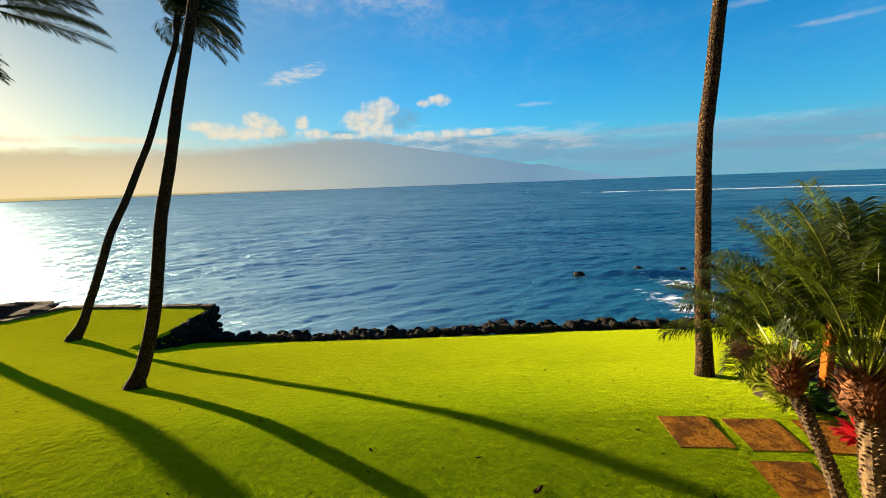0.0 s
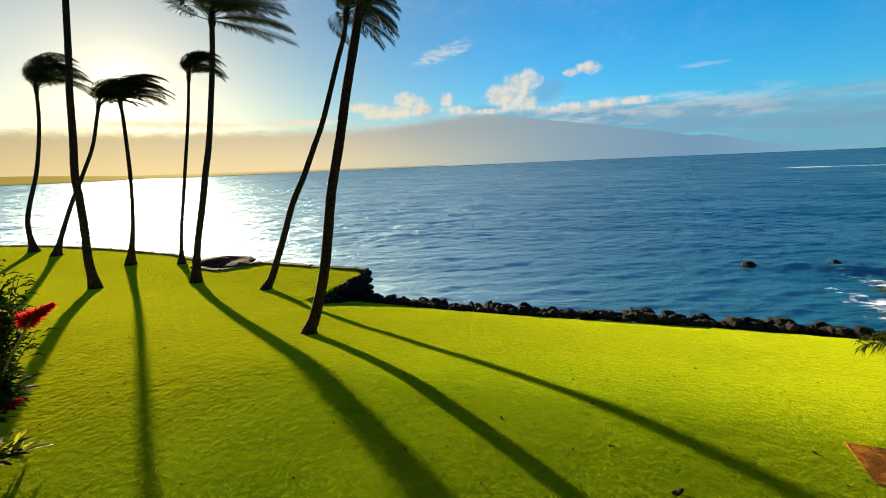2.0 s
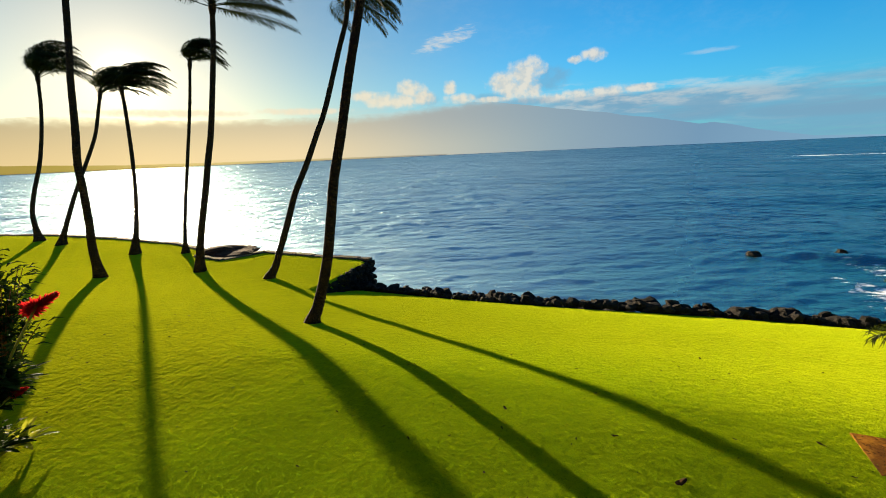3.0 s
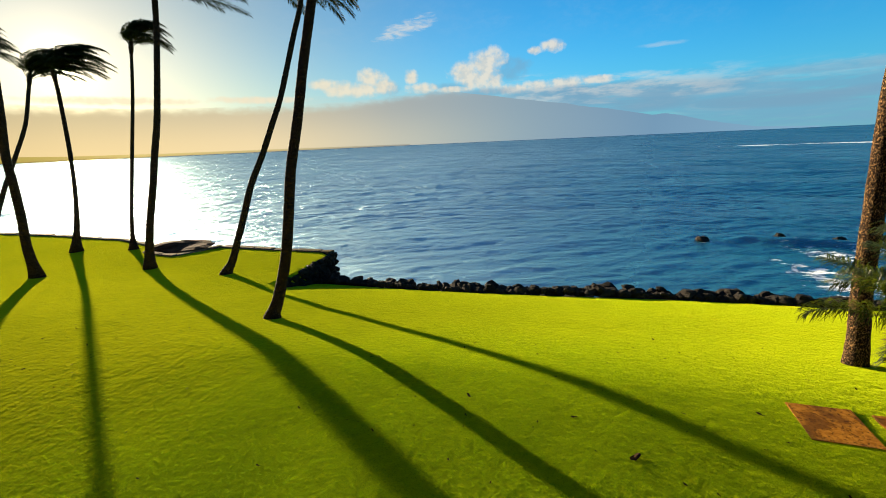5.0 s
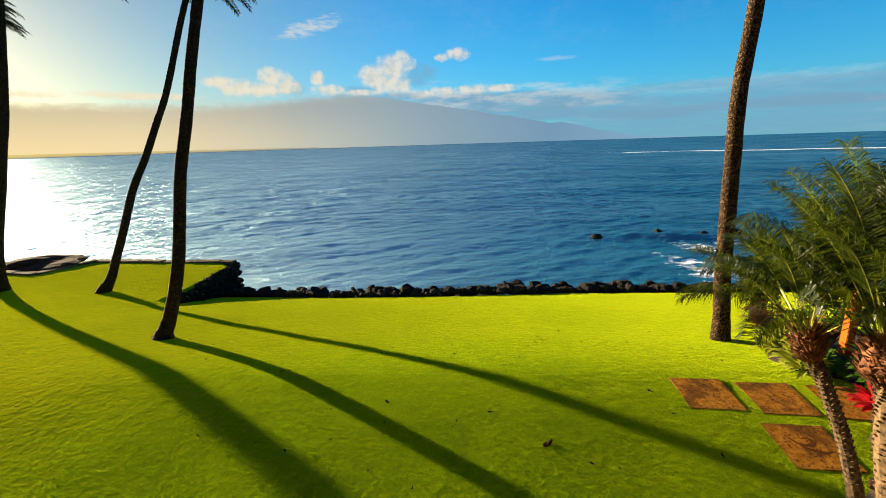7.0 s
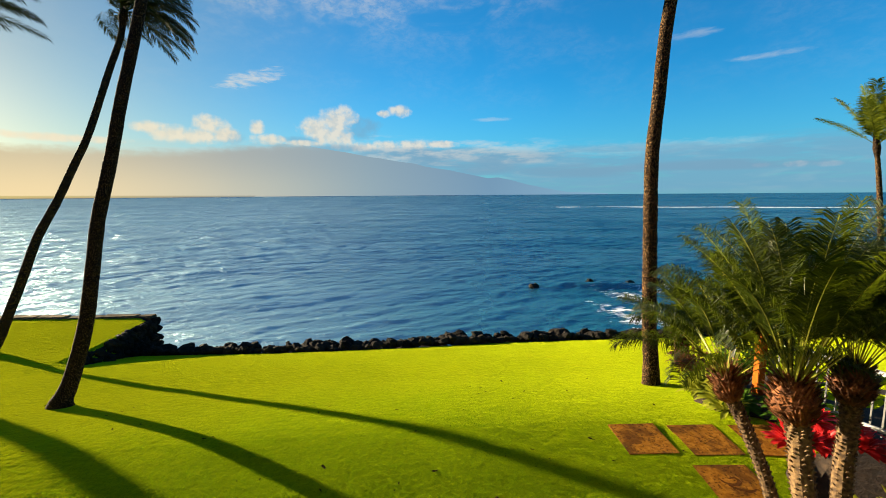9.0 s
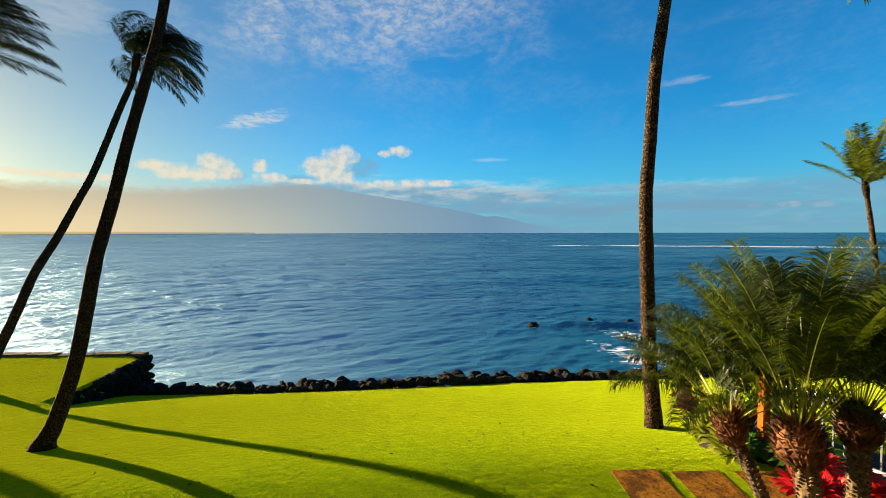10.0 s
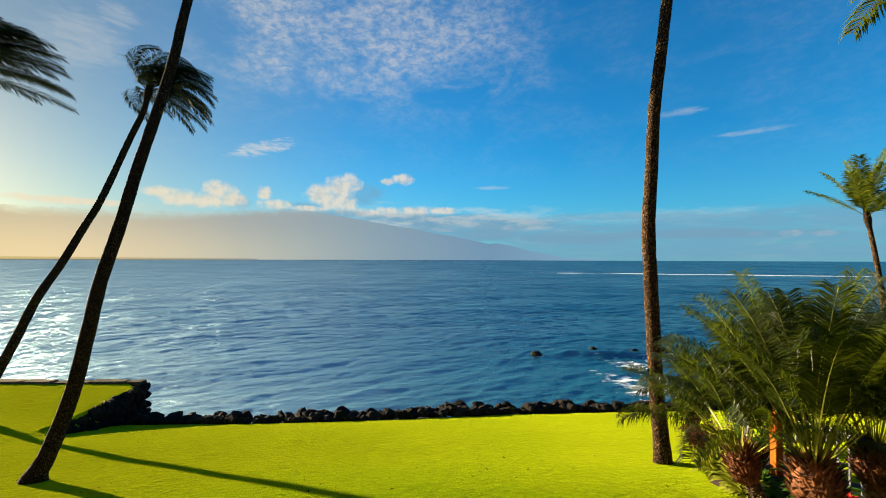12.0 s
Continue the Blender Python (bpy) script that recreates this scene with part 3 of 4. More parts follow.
def make_water():
    rng = np.random.default_rng(4)
    az = np.radians(np.concatenate([np.linspace(-112, -74, 40)[:-1], np.linspace(-74, 62, 1000), np.linspace(62, 88, 28)[1:]]))
    r = np.concatenate([9.0 * (110 / 9.0) ** np.linspace(0, 1, 600), 110 * (4700 / 110) ** np.linspace(0, 1, 110)[1:]])
    A, Rr = np.meshgrid(az, r, indexing="ij")
    X, Y = Rr * np.sin(A), Rr * np.cos(A)
    Z = np.zeros_like(X)
    step = np.gradient(r)[None, :] * 1.0
    for _ in range(95):
        L = 0.45 * (2.4 / 0.45) ** rng.random()
        d = math.radians(rng.normal(162, 24))
        amp = 0.0015 * L * rng.uniform(0.5, 1.2)
        keep = np.clip(1.7 - 4.0 * step / L, 0, 1)
        ph = 2 * np.pi / L * (X * math.sin(d) + Y * math.cos(d)) + rng.uniform(0, 6.28)
        Z += amp * keep * (np.exp(1.2 * np.sin(ph)) - 1.39)
    # one swell standing up before it breaks
    s = (X - 14.6) * 0.24 + (Y - 26.4) * 0.97
    c = (X - 14.6) * 0.97 - (Y - 26.4) * 0.24
    Z += 0.30 * np.exp(-(s / 0.6) ** 2) * np.exp(-(c / 4.5) ** 2)
    # long low swells
    for k in range(9):
        L, d = 5.5 + 3.3 * k, math.radians(172 + 14 * math.sin(k * 2.3))
        ph = 2 * np.pi / L * (X * math.sin(d) + Y * math.cos(d)) + 1.7 * k
        Z += 0.0042 * L ** 0.8 * (np.exp(1.2 * np.sin(ph)) - 1.39) * np.clip(1.7 - 4.0 * step / L, 0, 1) * (0.5 + 0.5 * np.sin(X / (9 + k) + Y / 31 + k))
    n, k = X.shape
    verts = np.stack([X, Y, Z + SEA_Z], -1).reshape(-1, 3)
    i, j = np.meshgrid(np.arange(n - 1), np.arange(k - 1), indexing="ij")
    a = (i * k + j).ravel()
    quads = np.stack([a, a + 1, a + k + 1, a + k], -1)
    me = bpy.data.meshes.new("water")
    me.vertices.add(len(verts))
    me.vertices.foreach_set("co", verts.ravel())
    me.loops.add(quads.size)
    me.loops.foreach_set("vertex_index", quads.ravel())
    me.polygons.add(len(quads))
    me.polygons.foreach_set("loop_start", np.arange(0, quads.size, 4))
    me.polygons.foreach_set("use_smooth", np.ones(len(quads), bool))
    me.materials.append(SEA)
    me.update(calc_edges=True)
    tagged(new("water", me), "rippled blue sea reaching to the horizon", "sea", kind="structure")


make_water()


def make_far_land():
    def ridge(name, knots, dist, mat, label, rough, seed):
        verts, faces = [], []
        a0, a1 = knots[0][0], knots[-1][0]
        count = 260
        for i in range(count):
            a = a0 + (a1 - a0) * i / (count - 1)
            e = level(a, knots)
            e += rough * noise.fractal(Vector((a * 0.35, seed, 0)), 0.8, 2.0, 5) * min(1, e / 1.0)
            for d, h in ((dist - 250, -40), (dist - 180, 0.0), (dist, max(0.01, e)), (dist + 200, 0.0)):
                p = heading(a, 0) * d
                verts.append((p.x, p.y, h if h <= 0 else 4.0 + dist * math.tan(radians(h))))
        for i in range(count - 1):
            for j in range(3):
                b = i * 4 + j
                faces.append((b, b + 4, b + 5, b + 1))
        tagged(new(name, mesh_from(name, verts, faces, mat, True)), label, "backdrop", kind="structure")

    mountain = painted_haze("hazy_mountain", MOUNTAIN_STOPS, (1.60, 1.42, 1.12, 1), 420.0, True)
    coast = painted_haze("hazy_coast", COAST_STOPS, (0.8, 0.8, 0.8, 1), 10.0)
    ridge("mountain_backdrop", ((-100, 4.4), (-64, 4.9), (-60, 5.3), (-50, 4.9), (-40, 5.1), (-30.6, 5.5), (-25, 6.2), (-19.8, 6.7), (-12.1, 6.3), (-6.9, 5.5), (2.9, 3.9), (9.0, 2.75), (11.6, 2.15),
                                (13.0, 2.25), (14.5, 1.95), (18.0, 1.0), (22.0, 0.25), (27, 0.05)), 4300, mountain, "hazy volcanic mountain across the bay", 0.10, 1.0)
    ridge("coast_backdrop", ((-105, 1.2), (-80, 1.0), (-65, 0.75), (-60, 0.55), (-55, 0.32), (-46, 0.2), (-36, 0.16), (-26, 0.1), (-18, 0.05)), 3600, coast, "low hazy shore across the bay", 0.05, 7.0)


# haze and sun glow painted into the land's colours, brightest toward the sun
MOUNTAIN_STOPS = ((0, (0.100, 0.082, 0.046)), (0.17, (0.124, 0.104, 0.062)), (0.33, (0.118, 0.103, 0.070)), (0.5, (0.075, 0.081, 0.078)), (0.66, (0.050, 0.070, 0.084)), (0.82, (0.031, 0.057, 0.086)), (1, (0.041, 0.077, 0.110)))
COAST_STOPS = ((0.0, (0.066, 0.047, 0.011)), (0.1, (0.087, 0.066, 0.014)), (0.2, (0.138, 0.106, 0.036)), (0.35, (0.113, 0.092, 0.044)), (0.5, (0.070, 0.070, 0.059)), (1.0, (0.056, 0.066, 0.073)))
make_far_land()

# ---- coconut palms ----
WIND = Vector((0.87, 0.50, 0.0))


def frond_mesh(way, length, leaflet, mat, wind=0.5, droop=0.5, pairs=40, width=0.05, seed=0, stiff=0.25, bare=0.14, ruffle=0.28):
    """One feather leaf that starts at the origin: a bent rib with leaflets on both sides."""
    rng = random.Random(seed)
    segs, step = 18, length / 18
    d = Vector(way).normalized()
    pts, dirs = [Vector((0, 0, 0))], [d.copy()]
    for i in range(segs):
        u = i / segs
        d = (d + (WIND * wind + Vector((0, 0, -1)) * droop * (stiff + 1.6 * u)) * step / length * 2.0).normalized()
        pts.append(pts[-1] + d * step)
        dirs.append(d.copy())
    verts, faces = tube(pts, [max(0.003, 0.022 * length / 3.5 * (1 - 0.9 * i / segs)) for i in range(segs + 1)], 4)
    for k in range(pairs):
        u = bare + (1 - bare) * (k + rng.uniform(-0.3, 0.3)) / pairs
        f = min(max(u, 0.0), 0.999) * segs
        i = int(f)
        p = pts[i].lerp(pts[i + 1], f - i)
        t = dirs[i].lerp(dirs[i + 1], f - i).normalized()
        side = t.cross(Vector((0, 0, 1)))
        side = side.normalized() if side.length > 0.05 else WIND.cross(t).normalized()
        up = side.cross(t)
        size = leaflet * (0.45 + 0.75 * math.sin(math.pi * min(1, 0.12 + 0.80 * u))) * rng.uniform(0.85, 1.1)
        comb = 0.4 + 0.7 * min(1.0, wind)
        for s in (-1, 1):
            a = (side * s * rng.uniform(0.75, 1.0) + t * rng.uniform(0.45, 0.75) + up * rng.uniform(0.0, 0.9 * ruffle) + WIND * wind * 0.2).normalized()
            b = (a + Vector((0, 0, -0.95 * droop - 0.2)) + WIND * wind * rng.uniform(0.05, 0.35) * comb + Vector((rng.uniform(-1, 1), rng.uniform(-1, 1), rng.uniform(-1, 0.4))) * ruffle).normalized()
            m = p + a * size * 0.5
            q = m + b * size * 0.5
            w = a.cross(up + side * s * 0.3).normalized() * width * rng.uniform(0.8, 1.1) * 0.5
            n = len(verts)
            verts += [p + w * 0.35, p - w * 0.35, m + w, m - w, q]
            faces += [(n, n + 1, n + 3, n + 2), (n + 2, n + 3, n + 4)]
    return mesh_from("frond", verts, faces, mat)


def coconut_palm(path, r_base, r_mid, fronds, length, label, seed, wind=0.8, bend=0.65, spread=(0.1, 1.55), lean=0.25, flare=1.7, leaf=FROND_SHADED, bark=TRUNK_SHADED):
    """A tall curved palm; path runs from the foot to the crown in world metres."""
    foot = Vector(path[0])
    root = tagged(new("coconut_palm"), label, "palm tree", "coconut palms on the lawn")
    root.location = foot
    pts = [p - foot for p in spline(path, 46)]
    pts[0].z -= 0.12
    total = sum((b - a).length for a, b in zip(pts, pts[1:]))
    radii = []
    for i in range(len(pts)):
        s = total * i / (len(pts) - 1)
        r = r_mid * (1.05 - 0.36 * i / (len(pts) - 1)) + (r_base - r_mid) * math.exp(-s / 0.45) + 0.25 * r_base * (flare - 1) * math.exp(-s / 0.12)
        radii.append(r * (1 + 0.025 * math.sin(i * 2.3 + seed)))
    v, f = tube(pts, radii, 16, 0.02, seed)
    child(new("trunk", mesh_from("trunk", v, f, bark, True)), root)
    rng = random.Random(seed)
    top, axis = pts[-1], (pts[-1] - pts[-3]).normalized()
    # fibrous heart from which the leaves spring
    v, f = tube([top - axis * 0.25, top - axis * 0.05, top + axis * 0.2, top + axis * 0.55], [r_mid * 0.75, r_mid * 1.05, r_mid * 0.9, 0.03], 9, 0.12, seed + 1)
    child(new("crown_heart", mesh_from("crown_heart", v, f, TRUNK_SHADED, True)), root, "brown fibrous heart of the crown")
    for k in range(fronds):
        az = 2 * math.pi * (k * 0.382 + rng.uniform(-0.04, 0.04))
        tilt = spread[0] + (spread[1] - spread[0]) * ((k + 0.5) / fronds) ** 0.8
        w = Vector((math.sin(az) * math.sin(tilt), math.cos(az) * math.sin(tilt), math.cos(tilt)))
        against = max(0.0, -w.dot(WIND))
        w = (w + WIND * lean).normalized()
        size = length * rng.uniform(0.82, 1.08)
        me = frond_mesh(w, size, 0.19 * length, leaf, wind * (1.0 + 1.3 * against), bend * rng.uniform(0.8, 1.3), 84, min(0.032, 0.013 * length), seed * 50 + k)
        ob = child(new("frond", me), root)
        ob.location = top + axis * (0.25 * (1 - k / fronds)) + Vector((w.x, w.y, 0)) * r_mid * 0.6
    return root


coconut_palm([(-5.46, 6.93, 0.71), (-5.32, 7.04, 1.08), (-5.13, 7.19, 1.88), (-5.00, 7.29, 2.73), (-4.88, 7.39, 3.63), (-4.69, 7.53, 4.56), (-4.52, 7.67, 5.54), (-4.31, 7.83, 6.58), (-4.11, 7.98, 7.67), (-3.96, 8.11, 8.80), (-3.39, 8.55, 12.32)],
             0.175, 0.108, 22, 3.0, "tall backlit curved coconut palm casting a long shadow on the lawn", 1)
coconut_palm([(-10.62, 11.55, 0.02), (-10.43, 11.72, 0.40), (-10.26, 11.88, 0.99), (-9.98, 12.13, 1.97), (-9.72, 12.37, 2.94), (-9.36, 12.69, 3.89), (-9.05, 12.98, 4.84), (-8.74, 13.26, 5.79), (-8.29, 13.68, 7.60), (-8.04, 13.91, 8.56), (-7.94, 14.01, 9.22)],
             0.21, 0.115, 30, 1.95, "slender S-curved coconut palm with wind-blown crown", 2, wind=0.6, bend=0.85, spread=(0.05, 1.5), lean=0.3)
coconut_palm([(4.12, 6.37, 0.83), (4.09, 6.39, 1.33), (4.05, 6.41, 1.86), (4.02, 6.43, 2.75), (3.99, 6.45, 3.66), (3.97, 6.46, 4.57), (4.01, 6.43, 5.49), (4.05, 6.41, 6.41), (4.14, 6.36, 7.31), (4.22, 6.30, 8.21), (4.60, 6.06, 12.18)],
             0.145, 0.118, 20, 3.4, "tall coconut palm with rough sunlit brown trunk beside the planting bed", 3, flare=1.2, bark=TRUNK_SUNLIT)
coconut_palm([(-14.25, 11.94, 0.01), (-14.14, 12.07, 1.05), (-14.02, 12.21, 1.91), (-13.85, 12.41, 2.98), (-13.70, 12.59, 4.04), (-13.54, 12.78, 5.08), (-13.42, 12.93, 6.11), (-13.20, 13.18, 8.12), (-13.09, 13.32, 9.58)],
             0.23, 0.128, 22, 2.8, "tall coconut palm with gently bent trunk", 4, bend=0.42)
coconut_palm([(-16.96, 10.09, 0.16), (-16.98, 10.05, 1.18), (-16.95, 10.11, 2.22), (-16.93, 10.14, 3.24), (-16.92, 10.15, 4.23), (-16.86, 10.25, 5.19), (-16.81, 10.34, 6.14), (-16.76, 10.42, 7.07), (-16.69, 10.53, 7.99), (-16.58, 10.72, 9.78), (-16.46, 10.91, 11.57)],
             0.22, 0.130, 20, 3.0, "very tall coconut palm leaning over the lawn", 5)
coconut_palm([(-20.65, 14.00, -0.00), (-20.47, 14.25, 1.52), (-20.37, 14.41, 2.86), (-20.30, 14.51, 4.19), (-20.26, 14.57, 5.48), (-20.23, 14.61, 6.75), (-20.23, 14.61, 7.45)],
             0.25, 0.098, 20, 2.3, "thin coconut palm with the sun behind its crown", 6, wind=0.8, bend=0.6, lean=0.3, spread=(0.02, 0.85))
coconut_palm([(-31.24, 15.85, 0.00), (-31.25, 15.83, 1.56), (-31.12, 16.09, 2.82), (-30.87, 16.57, 4.46), (-30.70, 16.92, 6.10), (-30.57, 17.17, 7.73), (-30.49, 17.31, 9.33)],
             0.30, 0.120, 24, 3.3, "far coconut palm with swept crown at the lawn edge", 7, wind=0.72, bend=0.9, lean=0.1, spread=(0.02, 0.85))
coconut_palm([(-27.99, 15.13, 0.00), (-27.77, 15.53, 1.23), (-27.47, 16.09, 2.78), (-27.12, 16.72, 4.33), (-26.79, 17.33, 5.90), (-26.58, 17.72, 7.48), (-26.49, 17.88, 8.17)],
             0.28, 0.112, 22, 2.8, "far coconut palm leaning with the wind", 8, wind=0.8, bend=0.6, lean=0.3, spread=(0.02, 0.85))
coconut_palm([(-18.00, 14.52, 0.00), (-17.88, 14.67, 1.48), (-17.57, 15.05, 4.08), (-17.27, 15.42, 6.60), (-17.09, 15.64, 8.45)],
             0.21, 0.084, 20, 1.9, "thin straight coconut palm with small swept crown", 9, wind=0.72, bend=0.95, lean=0.1, spread=(0.02, 0.9))
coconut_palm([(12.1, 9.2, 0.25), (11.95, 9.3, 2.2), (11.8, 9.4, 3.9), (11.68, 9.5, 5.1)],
             0.12, 0.07, 13, 1.5, "sunlit coconut palm beyond the fence", 10, wind=0.05, bend=0.2, spread=(0.02, 1.05), lean=0.0, leaf=FROND_SUNLIT, bark=TRUNK_SUNLIT)
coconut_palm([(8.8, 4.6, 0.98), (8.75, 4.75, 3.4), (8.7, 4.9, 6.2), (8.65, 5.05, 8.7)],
             0.18, 0.125, 18, 2.5, "coconut palm beside the house with sunlit hanging leaves", 12, wind=0.1, bend=0.6, lean=0.0, leaf=FROND_SUNLIT, bark=TRUNK_SUNLIT)



# ---- sea wall, rocks, edge stones ----
def rock_mesh(seed, squash=0.75, mat=LAVA, sub=2):
    bm = bmesh.new()
    bmesh.ops.create_icosphere(bm, subdivisions=sub, radius=1.0)
    for v in bm.verts:
        p = v.co.copy()
        r = 1 + 0.55 * noise.noise(p * 0.9 + Vector((seed * 7.1, 0, 0))) + 0.30 * noise.noise(p * 2.1 + Vector((0, seed * 3.3, 0)))
        c = noise.cell(p * 1.3 + Vector((seed, seed, 0)))
        v.co = Vector((p.x, p.y, p.z * squash)) * r * (1 + 0.06 * c)
    me = bpy.data.meshes.new("boulder")
    bm.to_mesh(me)
    bm.free()
    me.materials.append(mat)
    return me


ROCKS = [rock_mesh(i) for i in range(9)]


def boulder(x, y, z, size, seed, label="black lava boulder on the sea edge of the lawn", group="boulders along the shore", parent=None, meshes=ROCKS):
    rng = random.Random(seed)
    ob = new("boulder" if parent is None else "stone", meshes[seed % len(meshes)])
    ob.location = (x, y, z)
    ob.rotation_euler = (rng.uniform(-0.4, 0.4), rng.uniform(-0.4, 0.4), rng.uniform(0, 6.28))
    ob.scale = (size * rng.uniform(0.85, 1.25), size * rng.uniform(0.8, 1.1), size * rng.uniform(0.8, 1.1))
    if parent is None:
        tagged(ob, label, "boulder", group)
    else:
        child(ob, parent)
    return ob


def shore_rocks():
    rng = random.Random(11)
    x, k = -8.0, 0
    while x < 10.5:
        y = level(x, SHORE)
        big = 0.09 + 0.09 * rng.random() ** 1.6 + 0.10 * math.exp(-((x - 1.75) / 0.45) ** 2) + 0.04 * smooth(-2.5, 1.5, x)
        boulder(x, y + 0.18 + rng.uniform(-0.06, 0.08), land(x, y) + big * rng.uniform(0.1, 0.6), big, k)
        boulder(x + rng.uniform(-0.1, 0.1), y + 0.55 + rng.uniform(-0.1, 0.12), land(x, y) - 0.08 + rng.uniform(-0.04, 0.12), big * rng.uniform(1.0, 1.5), k + 5)
        if rng.random() < 0.75:
            boulder(x + rng.uniform(-0.1, 0.1), y + 1.05 + rng.uniform(-0.1, 0.2), land(x, y) - 0.55 + rng.uniform(-0.15, 0.15), 0.36, k + 3)
        x += big * rng.uniform(1.2, 1.6)
        k += 1


shore_rocks()


def sea_wall():
    wall = tagged(new("wall_sea"), "black lava rock retaining wall at the end of the raised lawn", "wall", kind="structure")
    bm = box((WALL_X - 0.35, 11.1, -2.6), (WALL_X + 0.02, 14.62, -0.06), 0.03)
    part("wall_core", bm, LAVA, wall)
    rng = random.Random(5)
    flat = [rock_mesh(20 + i, 0.9) for i in range(6)]
    y = 11.2
    while y < 14.7:
        low = land(WALL_X + 0.3, min(y, 13.7)) - 0.1
        z = low
        while z < -0.02:
            s = rng.uniform(0.10, 0.17)
            boulder(WALL_X + 0.03 + rng.uniform(-0.05, 0.05), y + rng.uniform(-0.05, 0.05), min(z, -0.08), s, rng.randrange(99), parent=wall, meshes=flat)
            z += s * 1.45
        y += 0.22
    x = WALL_X
    while x > -9.6:
        for z in (-0.15, -0.42, -0.7, -1.0, -1.4):
            boulder(x, 14.68 + rng.uniform(-0.05, 0.05), z, rng.uniform(0.14, 0.2), rng.randrange(99), parent=wall, meshes=flat)
        x -= 0.26


sea_wall()


def edge_stones():
    kerb = tagged(new("trim_edge"), "low weathered stone edging along the sea side of the lawn", "edging", kind="structure")
    rng = random.Random(8)
    meshes = []
    for i in range(5):
        bm = box((-0.5, -0.17, -0.35), (0.5, 0.17, 0.06), 0.025)
        for v in bm.verts:
            v.co += Vector((rng.uniform(-0.02, 0.02), rng.uniform(-0.02, 0.02), rng.uniform(-0.015, 0.015)))
        me = bpy.data.meshes.new("edge_stone")
        bm.to_mesh(me)
        bm.free()
        me.materials.append(CONCRETE)
        meshes.append(me)
    pts = [Vector((x, y, 0)) for x, y in SHORE if -45 < x < -8.5]
    pts = [Vector((-45, 16.9, 0)), *pts, Vector((-8.3, 14.6, 0))]
    for a, b in zip(pts, pts[1:]):
        n = max(1, round((b - a).length / 1.05))
        for k in range(n):
            p = a.lerp(b, (k + 0.5) / n)
            ob = child(new("edge_stone", meshes[rng.randrange(5)]), kerb)
            ob.location = (p.x, p.y + 0.1, 0.0 + rng.uniform(-0.012, 0.02))
            ob.rotation_euler = (0, 0, math.atan2(b.y - a.y, b.x - a.x) + rng.uniform(-0.015, 0.015))
            ob.scale = ((b - a).length / n / 1.02, 1, 1)


edge_stones()

flat_rock = rock_mesh(41, 0.26, BROWN, 3)
mound = tagged(new("boulder", flat_rock), "broad flat brown boulder in a notch of the lawn edge", "boulder")
mound.location, mound.scale, mound.rotation_euler = (-15.7, 14.95, 0.02), (1.35, 0.95, 1.0), (0, 0, 0.12)

for k, (x, y, s) in enumerate(((8.8, 26.8, 0.35), (13.0, 27.6, 0.26), (15.4, 26.6, 0.42), (12.2, 17.0, 0.4), (10.2, 15.5, 0.45), (17.5, 27.0, 0.5))):
    boulder(x, y, SEA_Z + 0.1, s, 70 + k, "wet black lava rock awash in the sea", "rocks in the sea")


# ---- stepping stones ----
def pavers():
    rng = random.Random(3)
    for k, (x, y, a) in enumerate(((2.84, 4.52, -4.0), (3.57, 4.42, -5.0), (3.37, 3.68, -6.0), (4.32, 4.33, -6.0))):
        bm = box((-0.30, -0.31, -0.06), (0.30, 0.31, 0.012), 0.01)
        bmesh.ops.subdivide_edges(bm, edges=bm.edges[:], cuts=1)
        for v in bm.verts:
            v.co += Vector((rng.uniform(-0.006, 0.006), rng.uniform(-0.006, 0.006), rng.uniform(-0.002, 0.002)))
        ob = part("stepping_stone", bm, PAVER)
        slope = math.atan((land(x, y + 0.2) - land(x, y - 0.2)) / 0.4)
        ob.location, ob.rotation_euler = (x, y, turf(x, y) - 0.006), (slope, 0, radians(a))
        if k == 2:
            STENCILLED.append(ob)
        tagged(ob, "square rust-brown stepping stone with dark stains set in the lawn", "paving stone", "stepping stones")

    # worn stencil of a curled lizard on one stone
    for pts in (((-0.13, 0.10), (-0.10, 0.03), (-0.02, 0.00), (0.05, 0.04), (0.04, 0.10), (-0.03, 0.09)), ((-0.09, 0.00), (-0.02, -0.06), (0.08, -0.09), (0.16, -0.06))):
        path = [Vector((px, py, 0)) for px, py in pts]
        path = spline(path, 22)
        v, f = [], []
        for i, q in enumerate(path):
            t = (path[min(i + 1, 21)] - path[max(i - 1, 0)]).normalized()
            o = Vector((-t.y, t.x, 0)) * 0.015 * (0.35 + math.sin(math.pi * i / 21))
            v += [q + o, q - o, q + o + Vector((0, 0, 0.004)), q - o + Vector((0, 0, 0.004))]
        for i in range(21):
            a = i * 4
            f += [(a + 2, a + 3, a + 7, a + 6), (a, a + 2, a + 6, a + 4), (a + 1, a + 5, a + 7, a + 3)]
        stone = STENCILLED[0]
        ob = child(new("stencil", mesh_from("stencil", v, f, STENCIL)), stone, "dark worn stencil mark")
        ob.location.z = 0.0105


STENCILLED = []
pavers()


